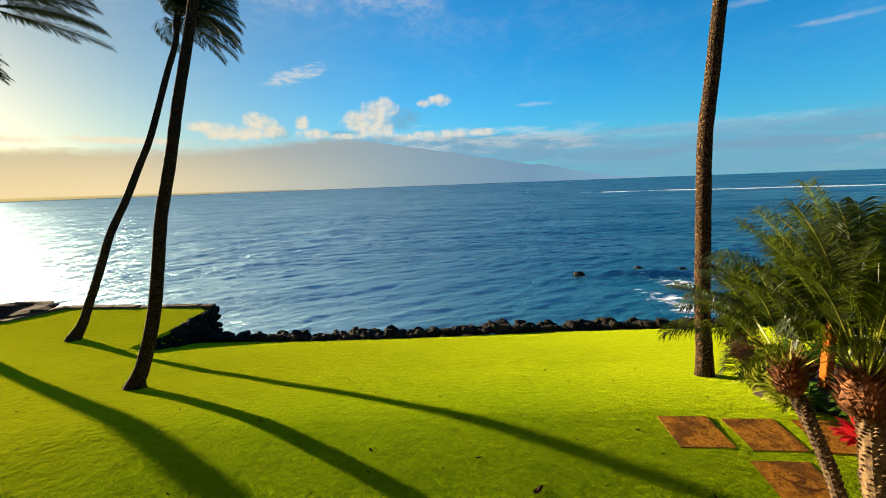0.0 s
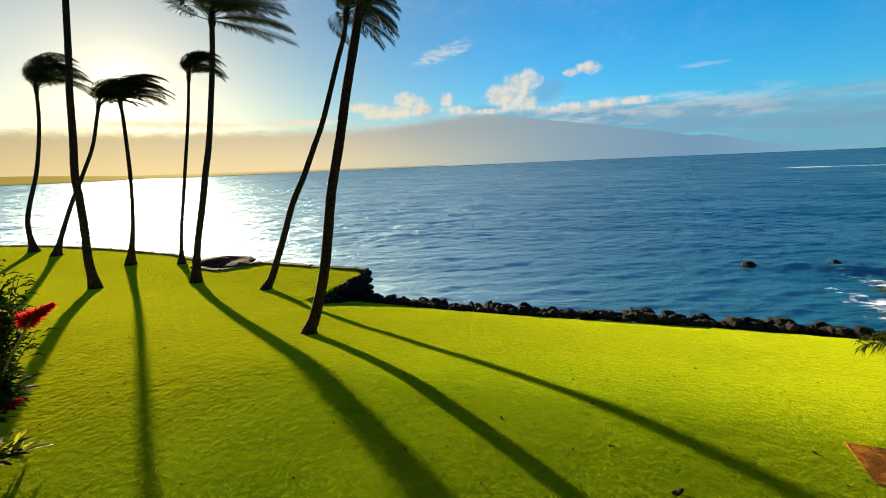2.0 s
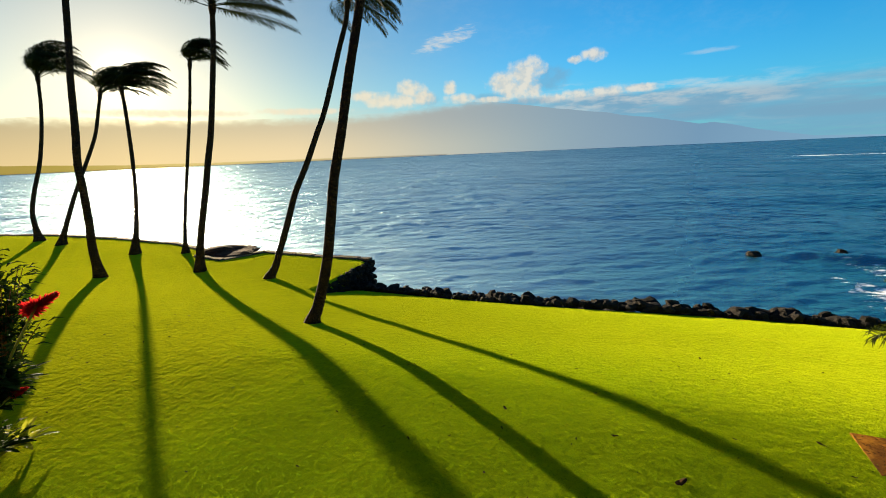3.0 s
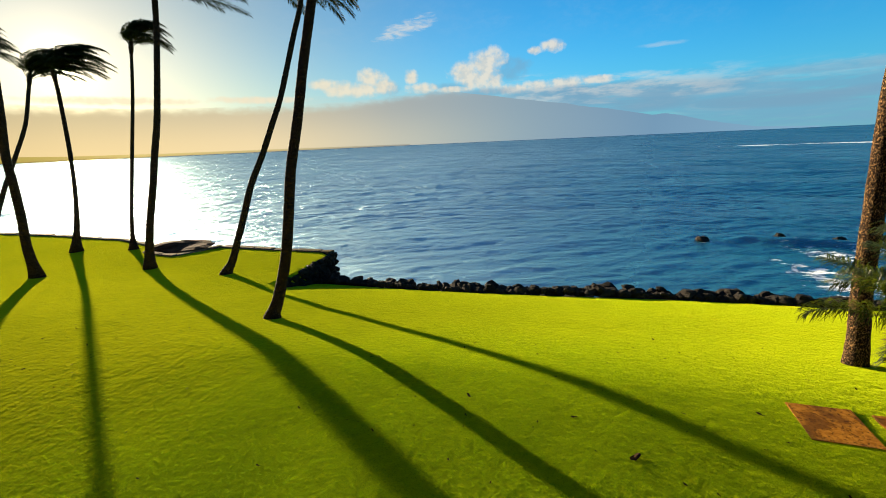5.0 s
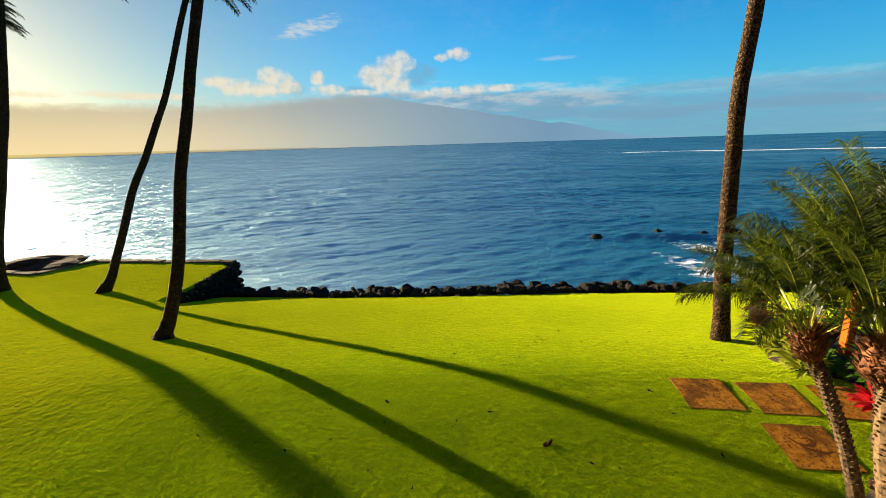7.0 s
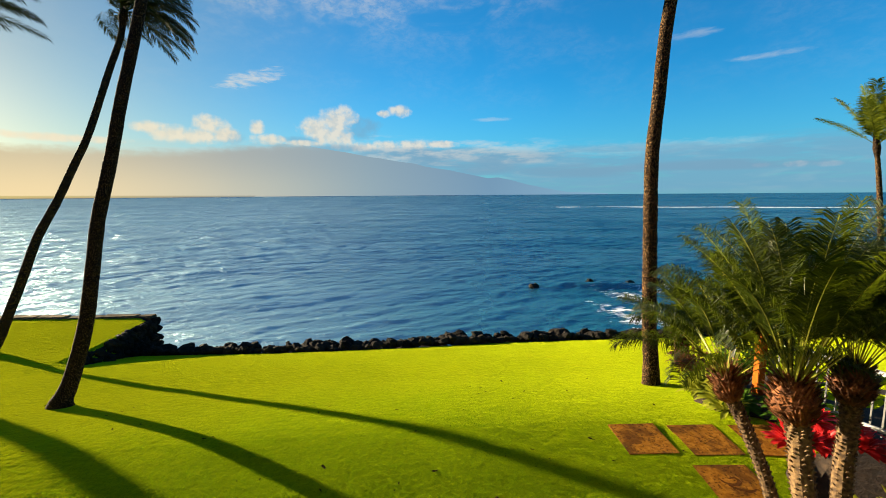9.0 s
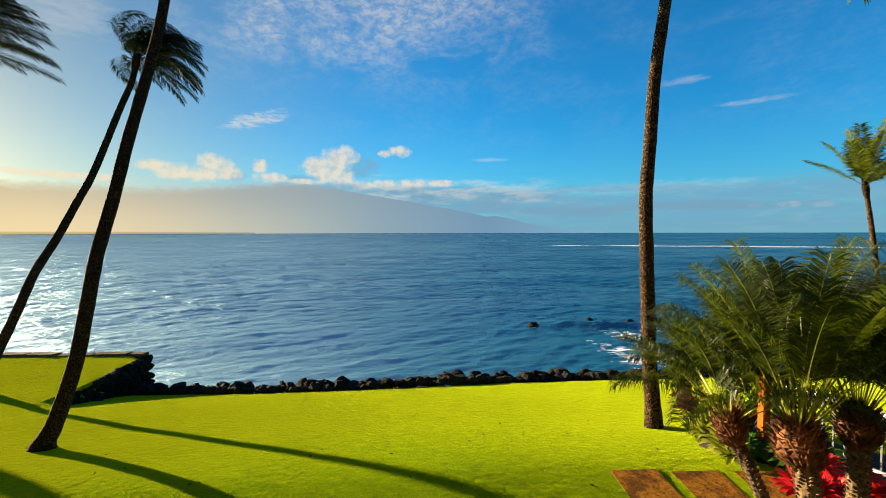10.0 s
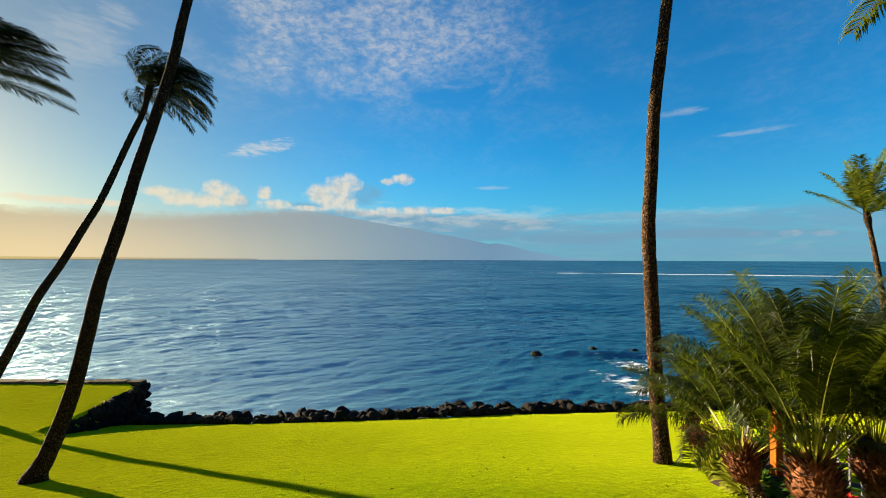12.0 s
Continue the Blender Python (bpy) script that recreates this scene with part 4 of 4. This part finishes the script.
# ---- bed with feather palms ----
def feather_palm(path, stem, head, fronds, length, label, seed, wide=0.66, sag=1.0):
    """A pygmy date palm: knobbly stem, shaggy head of old leaf bases, arching feathers."""
    foot = Vector(path[0])
    root = tagged(new("pygmy_date_palm"), label, "palm tree", "pygmy date palms in the bed")
    root.location = foot
    pts = [p - foot for p in spline(path, 40)]
    pts[0].z -= 0.06
    total = sum((b - a).length for a, b in zip(pts, pts[1:]))
    rng = random.Random(seed)

    def frame_at(s):
        f = min(0.999, max(0, s / total)) * (len(pts) - 1)
        i = int(f)
        t = (pts[i + 1] - pts[i]).normalized()
        u = t.cross(Vector((0.2, 0.97, 0.1))).normalized()
        return pts[i].lerp(pts[i + 1], f - i), t, u, t.cross(u)

    bare = total - head
    cut = [p for i, p in enumerate(pts) if total * i / (len(pts) - 1) <= bare + 0.15]
    v, f = tube(cut, [stem * (1.25 - 0.3 * i / len(cut)) for i in range(len(cut))], 12, 0.03, seed)
    s = 0.02
    while s < bare:                      # peg-like leaf scars in spirals
        p, t, u, w = frame_at(s)
        for k in range(7):
            a = 2 * math.pi * k / 7 + s * 31 + rng.uniform(-0.15, 0.15)
            o = u * math.cos(a) + w * math.sin(a)
            tang = t.cross(o)
            b = p + o * stem * 0.95
            tip = b + o * stem * 0.42 + t * 0.022
            n = len(v)
            v += [b + tang * 0.022, b - tang * 0.022, b + t * 0.026, b - t * 0.012, tip + tang * 0.008, tip - tang * 0.008]
            f += [(n, n + 4, n + 2), (n + 1, n + 2, n + 5), (n + 2, n + 4, n + 5), (n + 3, n + 5, n + 4), (n + 3, n + 4, n), (n + 3, n + 1, n + 5)]
        s += 0.034
    child(new("stem", mesh_from("stem", v, f, KNOB)), root, "knobbly pale brown stem")
    v, f = [], []
    core = [frame_at(bare + head * k / 6)[0] for k in range(7)]
    v, f = tube(core, [stem * 1.2, stem * 1.8, stem * 2.2, stem * 2.3, stem * 2.1, stem * 1.7, stem * 0.9], 12, 0.08, seed)
    s = bare - 0.02
    while s < total:                     # stubs of cut leaves, pointing up and out
        p, t, u, w = frame_at(s)
        q = (s - bare) / head
        r = stem * (1.2 + 1.15 * math.sin(math.pi * min(1, max(0, 0.15 + 0.8 * q))))
        for k in range(17):
            a = 2 * math.pi * k / 17 + s * 17 + rng.uniform(-0.2, 0.2)
            o = u * math.cos(a) + w * math.sin(a)
            tang = t.cross(o)
            b = p + o * r * 0.85
            ln = rng.uniform(0.05, 0.11)
            tip = b + o * ln * rng.uniform(0.5, 0.9) + t * ln * rng.uniform(0.4, 1.0)
            n = len(v)
            v += [b + tang * 0.016, b - tang * 0.016, b - t * 0.015, tip + tang * 0.006, tip - tang * 0.006]
            f += [(n, n + 1, n + 4, n + 3), (n + 1, n + 2, n + 4), (n + 2, n, n + 3), (n + 2, n + 3, n + 4)]
        s += 0.029
    child(new("shaggy_head", mesh_from("shaggy_head", v, f, BOOT)), root, "shaggy red-brown stubs of old leaves")
    top, axis = pts[-1], (pts[-1] - pts[-4]).normalized()
    for k in range(fronds):
        az = 2 * math.pi * (k * 0.382 + rng.uniform(-0.03, 0.03))
        tilt = 0.10 + wide * ((k + 0.5) / fronds) ** 0.8
        w = Vector((math.sin(az) * math.sin(tilt), math.cos(az) * math.sin(tilt), math.cos(tilt)))
        size = length * rng.uniform(0.85, 1.1)
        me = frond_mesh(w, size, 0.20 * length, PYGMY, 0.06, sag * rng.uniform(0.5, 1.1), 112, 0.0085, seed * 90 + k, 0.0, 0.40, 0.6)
        me.materials.append(STALK)
        ribs = 18 * 4 + 2
        for poly in me.polygons[:ribs]:
            poly.material_index = 1
        ob = child(new("frond", me), root)
        ob.location = top - axis * 0.10 + Vector((w.x, w.y, 0)) * stem * 1.0
    return root


def rosette(name, x, y, z, leaves, length, width, mat, label, category, seed, tilt=(0.2, 1.2), droop=0.9, group=""):
    """A plant of arching strap leaves; each leaf is a part."""
    rng = random.Random(seed)
    root = tagged(new(name), label, category, group)
    root.location = (x, y, z)
    kinds = []
    for q in range(4):
        d = Vector((0, math.sin(tilt[0] + (tilt[1] - tilt[0]) * (q + 0.5) / 4), math.cos(tilt[0] + (tilt[1] - tilt[0]) * (q + 0.5) / 4)))
        p, v, f = Vector((0, 0.01, 0)), [], []
        for i in range(7):
            u = i / 6
            w = width * (0.45 + 1.1 * math.sin(math.pi * min(1, 0.12 + u * 0.86))) * 0.5 * (1 if i < 6 else 0.05)
            fold = 0.35 * w
            up = d.cross(Vector((1, 0, 0))).normalized() * -1
            v += [p + Vector((-w, 0, 0)) + up * fold, p, p + Vector((w, 0, 0)) + up * fold]
            p = p + d * length / 6
            d = (d + Vector((0, 0.1, -droop)) * 0.26).normalized()
        for i in range(6):
            a = i * 3
            f += [(a, a + 1, a + 4, a + 3), (a + 1, a + 2, a + 5, a + 4)]
        kinds.append(mesh_from("leaf", v, f, mat, True))
    for k in range(leaves):
        q = min(3, int(4 * (k / leaves + rng.uniform(-0.1, 0.1)) % 4)) if k else 0
        ob = child(new("leaf", kinds[q]), root)
        ob.rotation_euler = (rng.uniform(-0.12, 0.12), rng.uniform(-0.12, 0.12), k * 2.4 + rng.uniform(-0.25, 0.25))
        s = rng.uniform(0.75, 1.1)
        ob.scale = (s, s, s)
    return root


def shrub(name, x, y, z, radius, height, count, mat, label, category, seed, leaf=0.14):
    """A leafy bush: short branching stems and many folded leaves with gaps between."""
    rng = random.Random(seed)
    root = tagged(new(name), label, category)
    root.location = (x, y, z)
    v, f, lv, lf = [], [], [], []
    tips = []
    for k in range(max(5, count // 16)):
        a, r = rng.uniform(0, 6.28), radius * rng.uniform(0.2, 0.9)
        end = Vector((math.cos(a) * r, math.sin(a) * r, height * rng.uniform(0.45, 0.95)))
        mid = Vector((end.x * 0.4, end.y * 0.4, end.z * 0.55))
        tv, tf = tube(spline([(0, 0, -0.03), mid, end], 6), [0.014, 0.012, 0.010, 0.008, 0.006, 0.004], 5)
        f += [tuple(i + len(v) for i in q) for q in tf]
        v += tv
        tips.append((mid, end))
    child(new("stems", mesh_from("stems", v, f, BOOT)), root)
    for k in range(count):
        mid, end = tips[k % len(tips)]
        p = mid.lerp(end, rng.uniform(0.2, 1.08)) + Vector((rng.uniform(-1, 1), rng.uniform(-1, 1), rng.uniform(-0.6, 0.8))) * radius * 0.22
        d = Vector((p.x + rng.uniform(-0.3, 0.3) * radius, p.y + rng.uniform(-0.3, 0.3) * radius, rng.uniform(-0.1, 0.5) * radius + 0.02)).normalized()
        s = d.cross(Vector((0, 0, 1))).normalized()
        up = s.cross(d)
        ln, w = leaf * rng.uniform(0.6, 1.15), leaf * 0.22 * rng.uniform(0.8, 1.2)
        m = p + d * ln * 0.5
        q = p + d * ln + Vector((0, 0, -0.25 * ln))
        n = len(lv)
        lv += [p, m + s * w + up * w * 0.4, m, m - s * w + up * w * 0.4, q]
        lf += [(n, n + 2, n + 1), (n, n + 3, n + 2), (n + 1, n + 2, n + 4), (n + 2, n + 3, n + 4)]
    child(new("foliage", mesh_from("foliage", lv, lf, mat)), root)
    return root


feather_palm([(3.22, 3.02, 1.06), (3.10, 3.13, 1.57), (2.97, 3.27, 2.01), (2.90, 3.34, 2.21), (2.87, 3.38, 2.42)], 0.046, 0.48, 24, 1.10,
             "small leaning pygmy date palm with green feathery leaves", 41, 0.80, 1.05)
feather_palm([(3.26, 2.76, 1.06), (3.19, 2.86, 1.65), (3.15, 2.90, 2.08), (3.12, 2.93, 2.29), (3.10, 2.96, 2.52)], 0.072, 0.62, 36, 1.42,
             "pygmy date palm with thick shaggy head and arching leaves", 32, 0.50, 0.80)
feather_palm([(3.63, 2.90, 1.06), (3.63, 2.93, 1.7), (3.64, 2.93, 2.10), (3.63, 2.93, 2.36), (3.62, 2.94, 2.60)], 0.060, 0.5, 26, 1.1,
             "dark shaded pygmy date palm at the end of the bed", 33, 0.52)


def bed_soil():
    """Mulched ground of the planting bed, a little above the turf."""
    rim = ((3.1, 2.2), (3.05, 2.9), (3.72, 3.3), (4.0, 3.78), (4.68, 3.92), (4.74, 4.68), (4.2, 5.0), (4.15, 5.4), (4.55, 6.0), (5.0, 6.5), (6.2, 6.6), (7.6, 5.0), (7.4, 1.9))
    ring = [Vector((x, y, 0)) for x, y in rim]
    mid = Vector((5.2, 4.2, 0))
    verts, faces = [], []
    for q in (1.0, 0.97, 0.75, 0.5, 0.25):
        for p in ring:
            w = mid.lerp(p, q)
            verts.append((w.x, w.y, land(w.x, w.y) + (-0.03 if q == 1.0 else 0.03) + 0.03 * noise.noise(w * 3)))
    n = len(ring)
    verts.append((mid.x, mid.y, land(mid.x, mid.y) + 0.04))
    for k in range(4):
        for i in range(n):
            j = (i + 1) % n
            faces.append((k * n + i, k * n + j, (k + 1) * n + j, (k + 1) * n + i))
    for i in range(n):
        faces.append((4 * n + i, 4 * n + (i + 1) % n, len(verts) - 1))
    tagged(new("ground_bed", mesh_from("ground_bed", verts, faces, EARTH, True)), "dark mulched soil of the planting bed", "soil", kind="structure")


bed_soil()


def on_land(x, y, up=0.03):
    return x, y, land(x, y) + up


for k, (x, y, n, ln) in enumerate(((4.2, 3.95, 44, 0.30), (4.4, 3.75, 44, 0.30), (4.15, 3.7, 36, 0.26), (4.85, 3.75, 44, 0.30), (5.1, 3.55, 40, 0.3), (4.55, 4.05, 40, 0.28), (5.0, 4.0, 40, 0.28))):
    rosette("bromeliad", *on_land(x, y, 0.22 + 0.07 * (k % 3)), n + 24, ln * 0.85, 0.040, RED, "bright red bromeliad with pointed glossy leaves in the bed", "plant", 50 + k, (0.1, 1.35), 0.5, "red bromeliads")
for k, (x, y, n, ln, m) in enumerate(((4.42, 5.62, 54, 0.34, LIME), (4.66, 5.95, 50, 0.34, LIME), (4.38, 5.22, 50, 0.32, LIME), (4.56, 5.72, 44, 0.36, LIME), (4.28, 4.92, 40, 0.30, LIME), (4.50, 4.98, 34, 0.32, GREEN), (4.62, 5.40, 30, 0.46, GREEN), (5.05, 4.75, 26, 0.5, GREEN), (5.3, 5.0, 26, 0.55, GREEN), (4.6, 5.1, 22, 0.3, GREEN),
                                      (4.05, 3.0, 24, 0.34, LIME), (4.3, 2.75, 24, 0.36, GREEN), (4.45, 3.05, 20, 0.3, LIME))):
    rosette("lily_plant", *on_land(x, y), n, ln, 0.05, m, "clump of arching green and yellow strap leaves in the bed", "plant", 70 + k, (0.1, 1.25), 0.8, "strap-leaved plants")
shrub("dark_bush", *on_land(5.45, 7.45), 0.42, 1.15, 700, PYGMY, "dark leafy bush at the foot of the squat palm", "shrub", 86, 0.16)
shrub("croton_bush", *on_land(4.78, 6.25), 0.42, 0.55, 700, MAHOGANY, "rounded bush with small brown-red leaves", "shrub", 81, 0.09)
shrub("green_bush", *on_land(5.4, 5.9), 0.5, 0.7, 460, GREEN, "leafy green bush by the fence", "shrub", 82, 0.12)
shrub("green_bush", *on_land(4.75, 4.35), 0.35, 0.45, 300, GREEN, "leafy green bush under the feather palms", "shrub", 83, 0.12)
spiky = rosette("spiky_palm", 5.58, 7.8, 1.85, 80, 0.62, 0.034, PYGMY, "dark squat palm with stiff spiky leaves near the shore", "palm tree", 34, (0.1, 1.7), 0.2)
v, f = tube(spline([(0.04, -0.02, -1.4), (0.01, 0.0, -0.8), (0, 0, 0.05)], 10), [0.10, 0.09, 0.085, 0.08, 0.08, 0.08, 0.085, 0.09, 0.08, 0.05], 10, 0.06, 3)
child(new("stem", mesh_from("stem", v, f, BOOT, True)), spiky)
feather_palm([(5.1, 3.25, 1.0), (5.1, 3.3, 1.7), (5.08, 3.32, 2.3), (5.08, 3.34, 2.6)], 0.06, 0.5, 28, 1.15,
             "shaded pygmy date palm close to the fence", 35)
shrub("croton_bush", *on_land(5.2, 2.9), 0.4, 0.6, 360, RED, "low bush with red leaves", "shrub", 85, 0.12)
for k, (x, y, s) in enumerate(((3.55, 3.15, 0.09), (3.72, 3.28, 0.07), (3.42, 3.0, 0.06), (3.85, 3.4, 0.08))):
    boulder(x, y, land(x, y) + 0.04, s, 90 + k, "small brown stone edging the bed", "stones edging the bed", meshes=[rock_mesh(60 + k, 0.8, BROWN)])


def garden_post(x, y, tall):
    post = tagged(new("wooden_post"), "square orange-stained wooden post in the bed", "post")
    post.location = on_land(x, y, -0.05)
    part("shaft", box((-0.055, -0.055, 0.0), (0.055, 0.055, tall), 0.008), WOOD, post)
    part("cap", box((-0.07, -0.07, tall - 0.002), (0.07, 0.07, tall + 0.03), 0.008), WOOD, post)


garden_post(5.15, 5.4, 1.25)


def fence(a, b):
    """Metal picket fence: posts, two rails, pickets."""
    root = tagged(new("picket_fence"), "dark metal picket fence with pale grey rails behind the bed", "fence")
    a, b = Vector(a), Vector(b)
    root.location = (a.x, a.y, land(a.x, a.y))
    d = b - a
    turn = math.atan2(d.y, d.x)
    root.rotation_euler = (0, 0, turn)
    ln = d.length
    for z, t in ((0.18, 0.02), (0.86, 0.025)):
        part("rail", box((0, -t, z - t), (ln, t, z + t), 0.005), RAIL, root, "pale grey rail")
    for i in range(int(ln / 1.3) + 1):
        part("post", box((i * 1.3 - 0.03, -0.032, -0.1), (i * 1.3 + 0.03, 0.032, 0.95), 0.006), METAL, root)
    pick = None
    for i in range(int(ln / 0.115)):
        if i == 0:
            pick = part("picket", box((-0.009, -0.009, 0.1), (0.009, 0.009, 0.86), 0), PICKET, root)
            pick.location.x = 0.08
        else:
            ob = child(new("picket", pick.data), root)
            ob.location.x = 0.08 + i * 0.115


fence((5.25, 5.3), (6.0, 2.4))

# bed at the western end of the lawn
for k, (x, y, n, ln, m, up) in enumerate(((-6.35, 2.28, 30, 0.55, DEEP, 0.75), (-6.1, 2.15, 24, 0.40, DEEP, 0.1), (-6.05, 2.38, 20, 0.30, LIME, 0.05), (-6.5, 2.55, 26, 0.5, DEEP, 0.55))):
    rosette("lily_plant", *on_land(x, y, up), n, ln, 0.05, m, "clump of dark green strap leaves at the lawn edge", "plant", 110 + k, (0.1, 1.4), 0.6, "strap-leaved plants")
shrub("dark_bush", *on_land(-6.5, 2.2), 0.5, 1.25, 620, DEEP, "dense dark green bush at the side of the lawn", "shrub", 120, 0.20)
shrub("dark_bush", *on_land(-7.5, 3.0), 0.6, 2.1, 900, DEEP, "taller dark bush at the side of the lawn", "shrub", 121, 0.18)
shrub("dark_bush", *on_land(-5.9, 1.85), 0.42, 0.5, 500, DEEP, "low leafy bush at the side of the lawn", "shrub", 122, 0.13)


def red_flower(x, y, z, size, seed):
    """A leaning cone of pointed bracts on its own stalk."""
    rng = random.Random(seed)
    root = tagged(new("red_flower"), "spiky red flower head above dark leaves", "flower", "red flower heads")
    root.location = (x, y, z)
    axis = Vector((0.80, 0.25, 0.42)).normalized()
    u = axis.cross(Vector((0, 0, 1))).normalized()
    w = axis.cross(u)
    v, f = [], []
    for k in range(230):
        q = (k + 0.5) / 230
        a = k * 2.4
        o = u * math.cos(a) + w * math.sin(a)
        b = axis * size * (2.0 * q - 0.9)
        d = (o * (1.0 - 0.6 * q) + axis * (0.35 + 0.9 * q)).normalized()
        ln = size * rng.uniform(0.5, 0.85) * (1.0 - 0.35 * q)
        t = d.cross(o + axis * 0.3).normalized() * ln * 0.17
        up = d.cross(t).normalized() * ln * 0.06
        n = len(v)
        v += [b, b + d * ln * 0.5 + t + up, b + d * ln * 0.5 - up, b + d * ln * 0.5 - t + up, b + d * ln]
        f += [(n, n + 2, n + 1), (n, n + 3, n + 2), (n + 1, n + 2, n + 4), (n + 2, n + 3, n + 4)]
    child(new("flower_head", mesh_from("flower_head", v, f, RED)), root)
    tall = z - land(x, y)
    v, f = tube(spline([(-0.42, -0.5, -tall - 0.03), (-0.30, -0.34, -tall * 0.5), (0, 0, 0.02)], 8), [0.014] * 8, 6)
    child(new("stalk", mesh_from("stalk", v, f, STALK, True)), root)


red_flower(-5.95, 2.78, 2.55, 0.20, 130)
red_flower(-6.05, 2.45, 1.62, 0.10, 131)

# unseen plain house wall behind the upper-floor viewpoint, added dark to block sky light
house = part("wall_house", box((-32.0, -2.4, -0.5), (15.0, -1.6, 9.5), 0.02), HOUSE)
tagged(house, "unseen plain dark wall of the house, blocking sky light", "wall", kind="structure")



# ---- small things on the lawn ----
def litter():
    rng = random.Random(21)
    kinds = []
    for k in range(4):
        bm = bmesh.new()
        bmesh.ops.create_grid(bm, x_segments=3, y_segments=2, size=0.5)
        for v in bm.verts:
            v.co = Vector((v.co.x, v.co.y * 0.45 * (1 - abs(v.co.x) * 1.1), 0.25 * v.co.x ** 2 + 0.12 * rng.random() + 0.1))
        me = bpy.data.meshes.new("fallen_leaf")
        bm.to_mesh(me)
        bm.free()
        me.materials.append(DRY)
        kinds.append(me)
    for k in range(150):
        x, y = rng.uniform(-9.0, 4.0), rng.uniform(2.6, 7.2)
        s = rng.uniform(0.018, 0.055)
        ob = tagged(new("fallen_leaf", kinds[k % 4]), "small dry leaf lying on the lawn", "leaf", "fallen leaves on the lawn")
        ob.location, ob.rotation_euler, ob.scale = (x, y, turf(x, y) + 0.006), (rng.uniform(-0.3, 0.3), rng.uniform(-0.3, 0.3), rng.uniform(0, 6.28)), (s, s, s)
    for x, y, s in ((0.83, 3.70, 0.15), (2.22, 4.56, 0.09), (0.3, 4.2, 0.07), (-0.9, 4.4, 0.08)):
        ob = tagged(new("fallen_leaf", kinds[1]), "curled brown leaf lying on the lawn", "leaf", "fallen leaves on the lawn")
        ob.location, ob.rotation_euler, ob.scale = (x, y, turf(x, y) - 0.06 * s), (0.1, 0.05, x), (s, s, s)


litter()


def grass():
    """Blades of the near lawn, joined."""
    rng = np.random.default_rng(9)
    count = GRASS
    r = np.sqrt(rng.uniform(0.05, 8.5 ** 2, count * 2))
    a = rng.uniform(-110, 100, count * 2)
    x, y = r * np.sin(np.radians(a)), r * np.cos(np.radians(a))
    keep = rng.random(count * 2) < np.clip(5.0 / r, 0, 1) * np.clip((8.5 - r) / 5.0, 0, 1)
    x, y = x[keep], y[keep]
    stones = ((2.84, 4.52), (3.57, 4.42), (3.37, 3.68), (4.32, 4.33))
    ok = np.ones(len(x), bool)
    for sx, sy in stones:
        ok &= ~((abs(x - sx) < 0.285 + 0.03 * rng.random(len(x))) & (abs(y - sy) < 0.295 + 0.03 * rng.random(len(x))))
    x, y = x[ok], y[ok]
    edge = np.array([level(v, SHORE) for v in x])
    ok = (y < edge - 0.15) & (y > -1.5)
    x, y = x[ok], y[ok]
    z = np.array([turf(p, q) for p, q in zip(x, y)])
    n = len(x)
    t = rng.uniform(0, np.pi, n)
    h, w = rng.uniform(0.008, 0.018, n) * np.clip((9.5 - np.hypot(x, y)) / 4.5, 0.3, 1), rng.uniform(0.0014, 0.003, n)
    lean = rng.normal(0, 0.009, (n, 2))
    v = np.zeros((n, 3, 3))
    v[:, 0] = np.stack([x - np.cos(t) * w, y - np.sin(t) * w, z - 0.006], -1)
    v[:, 1] = np.stack([x + np.cos(t) * w, y + np.sin(t) * w, z - 0.006], -1)
    v[:, 2] = np.stack([x + lean[:, 0], y + lean[:, 1], z + h], -1)
    me = bpy.data.meshes.new("grass")
    me.vertices.add(n * 3)
    me.vertices.foreach_set("co", v.ravel())
    me.loops.add(n * 3)
    me.loops.foreach_set("vertex_index", np.arange(n * 3))
    me.polygons.add(n)
    me.polygons.foreach_set("loop_start", np.arange(0, n * 3, 3))
    me.materials.append(BLADE)
    me.update(calc_edges=True)
    tagged(new("grass", me), "short green turf catching the low sun", "grass", kind="stuff")


GRASS = 800000
grass()
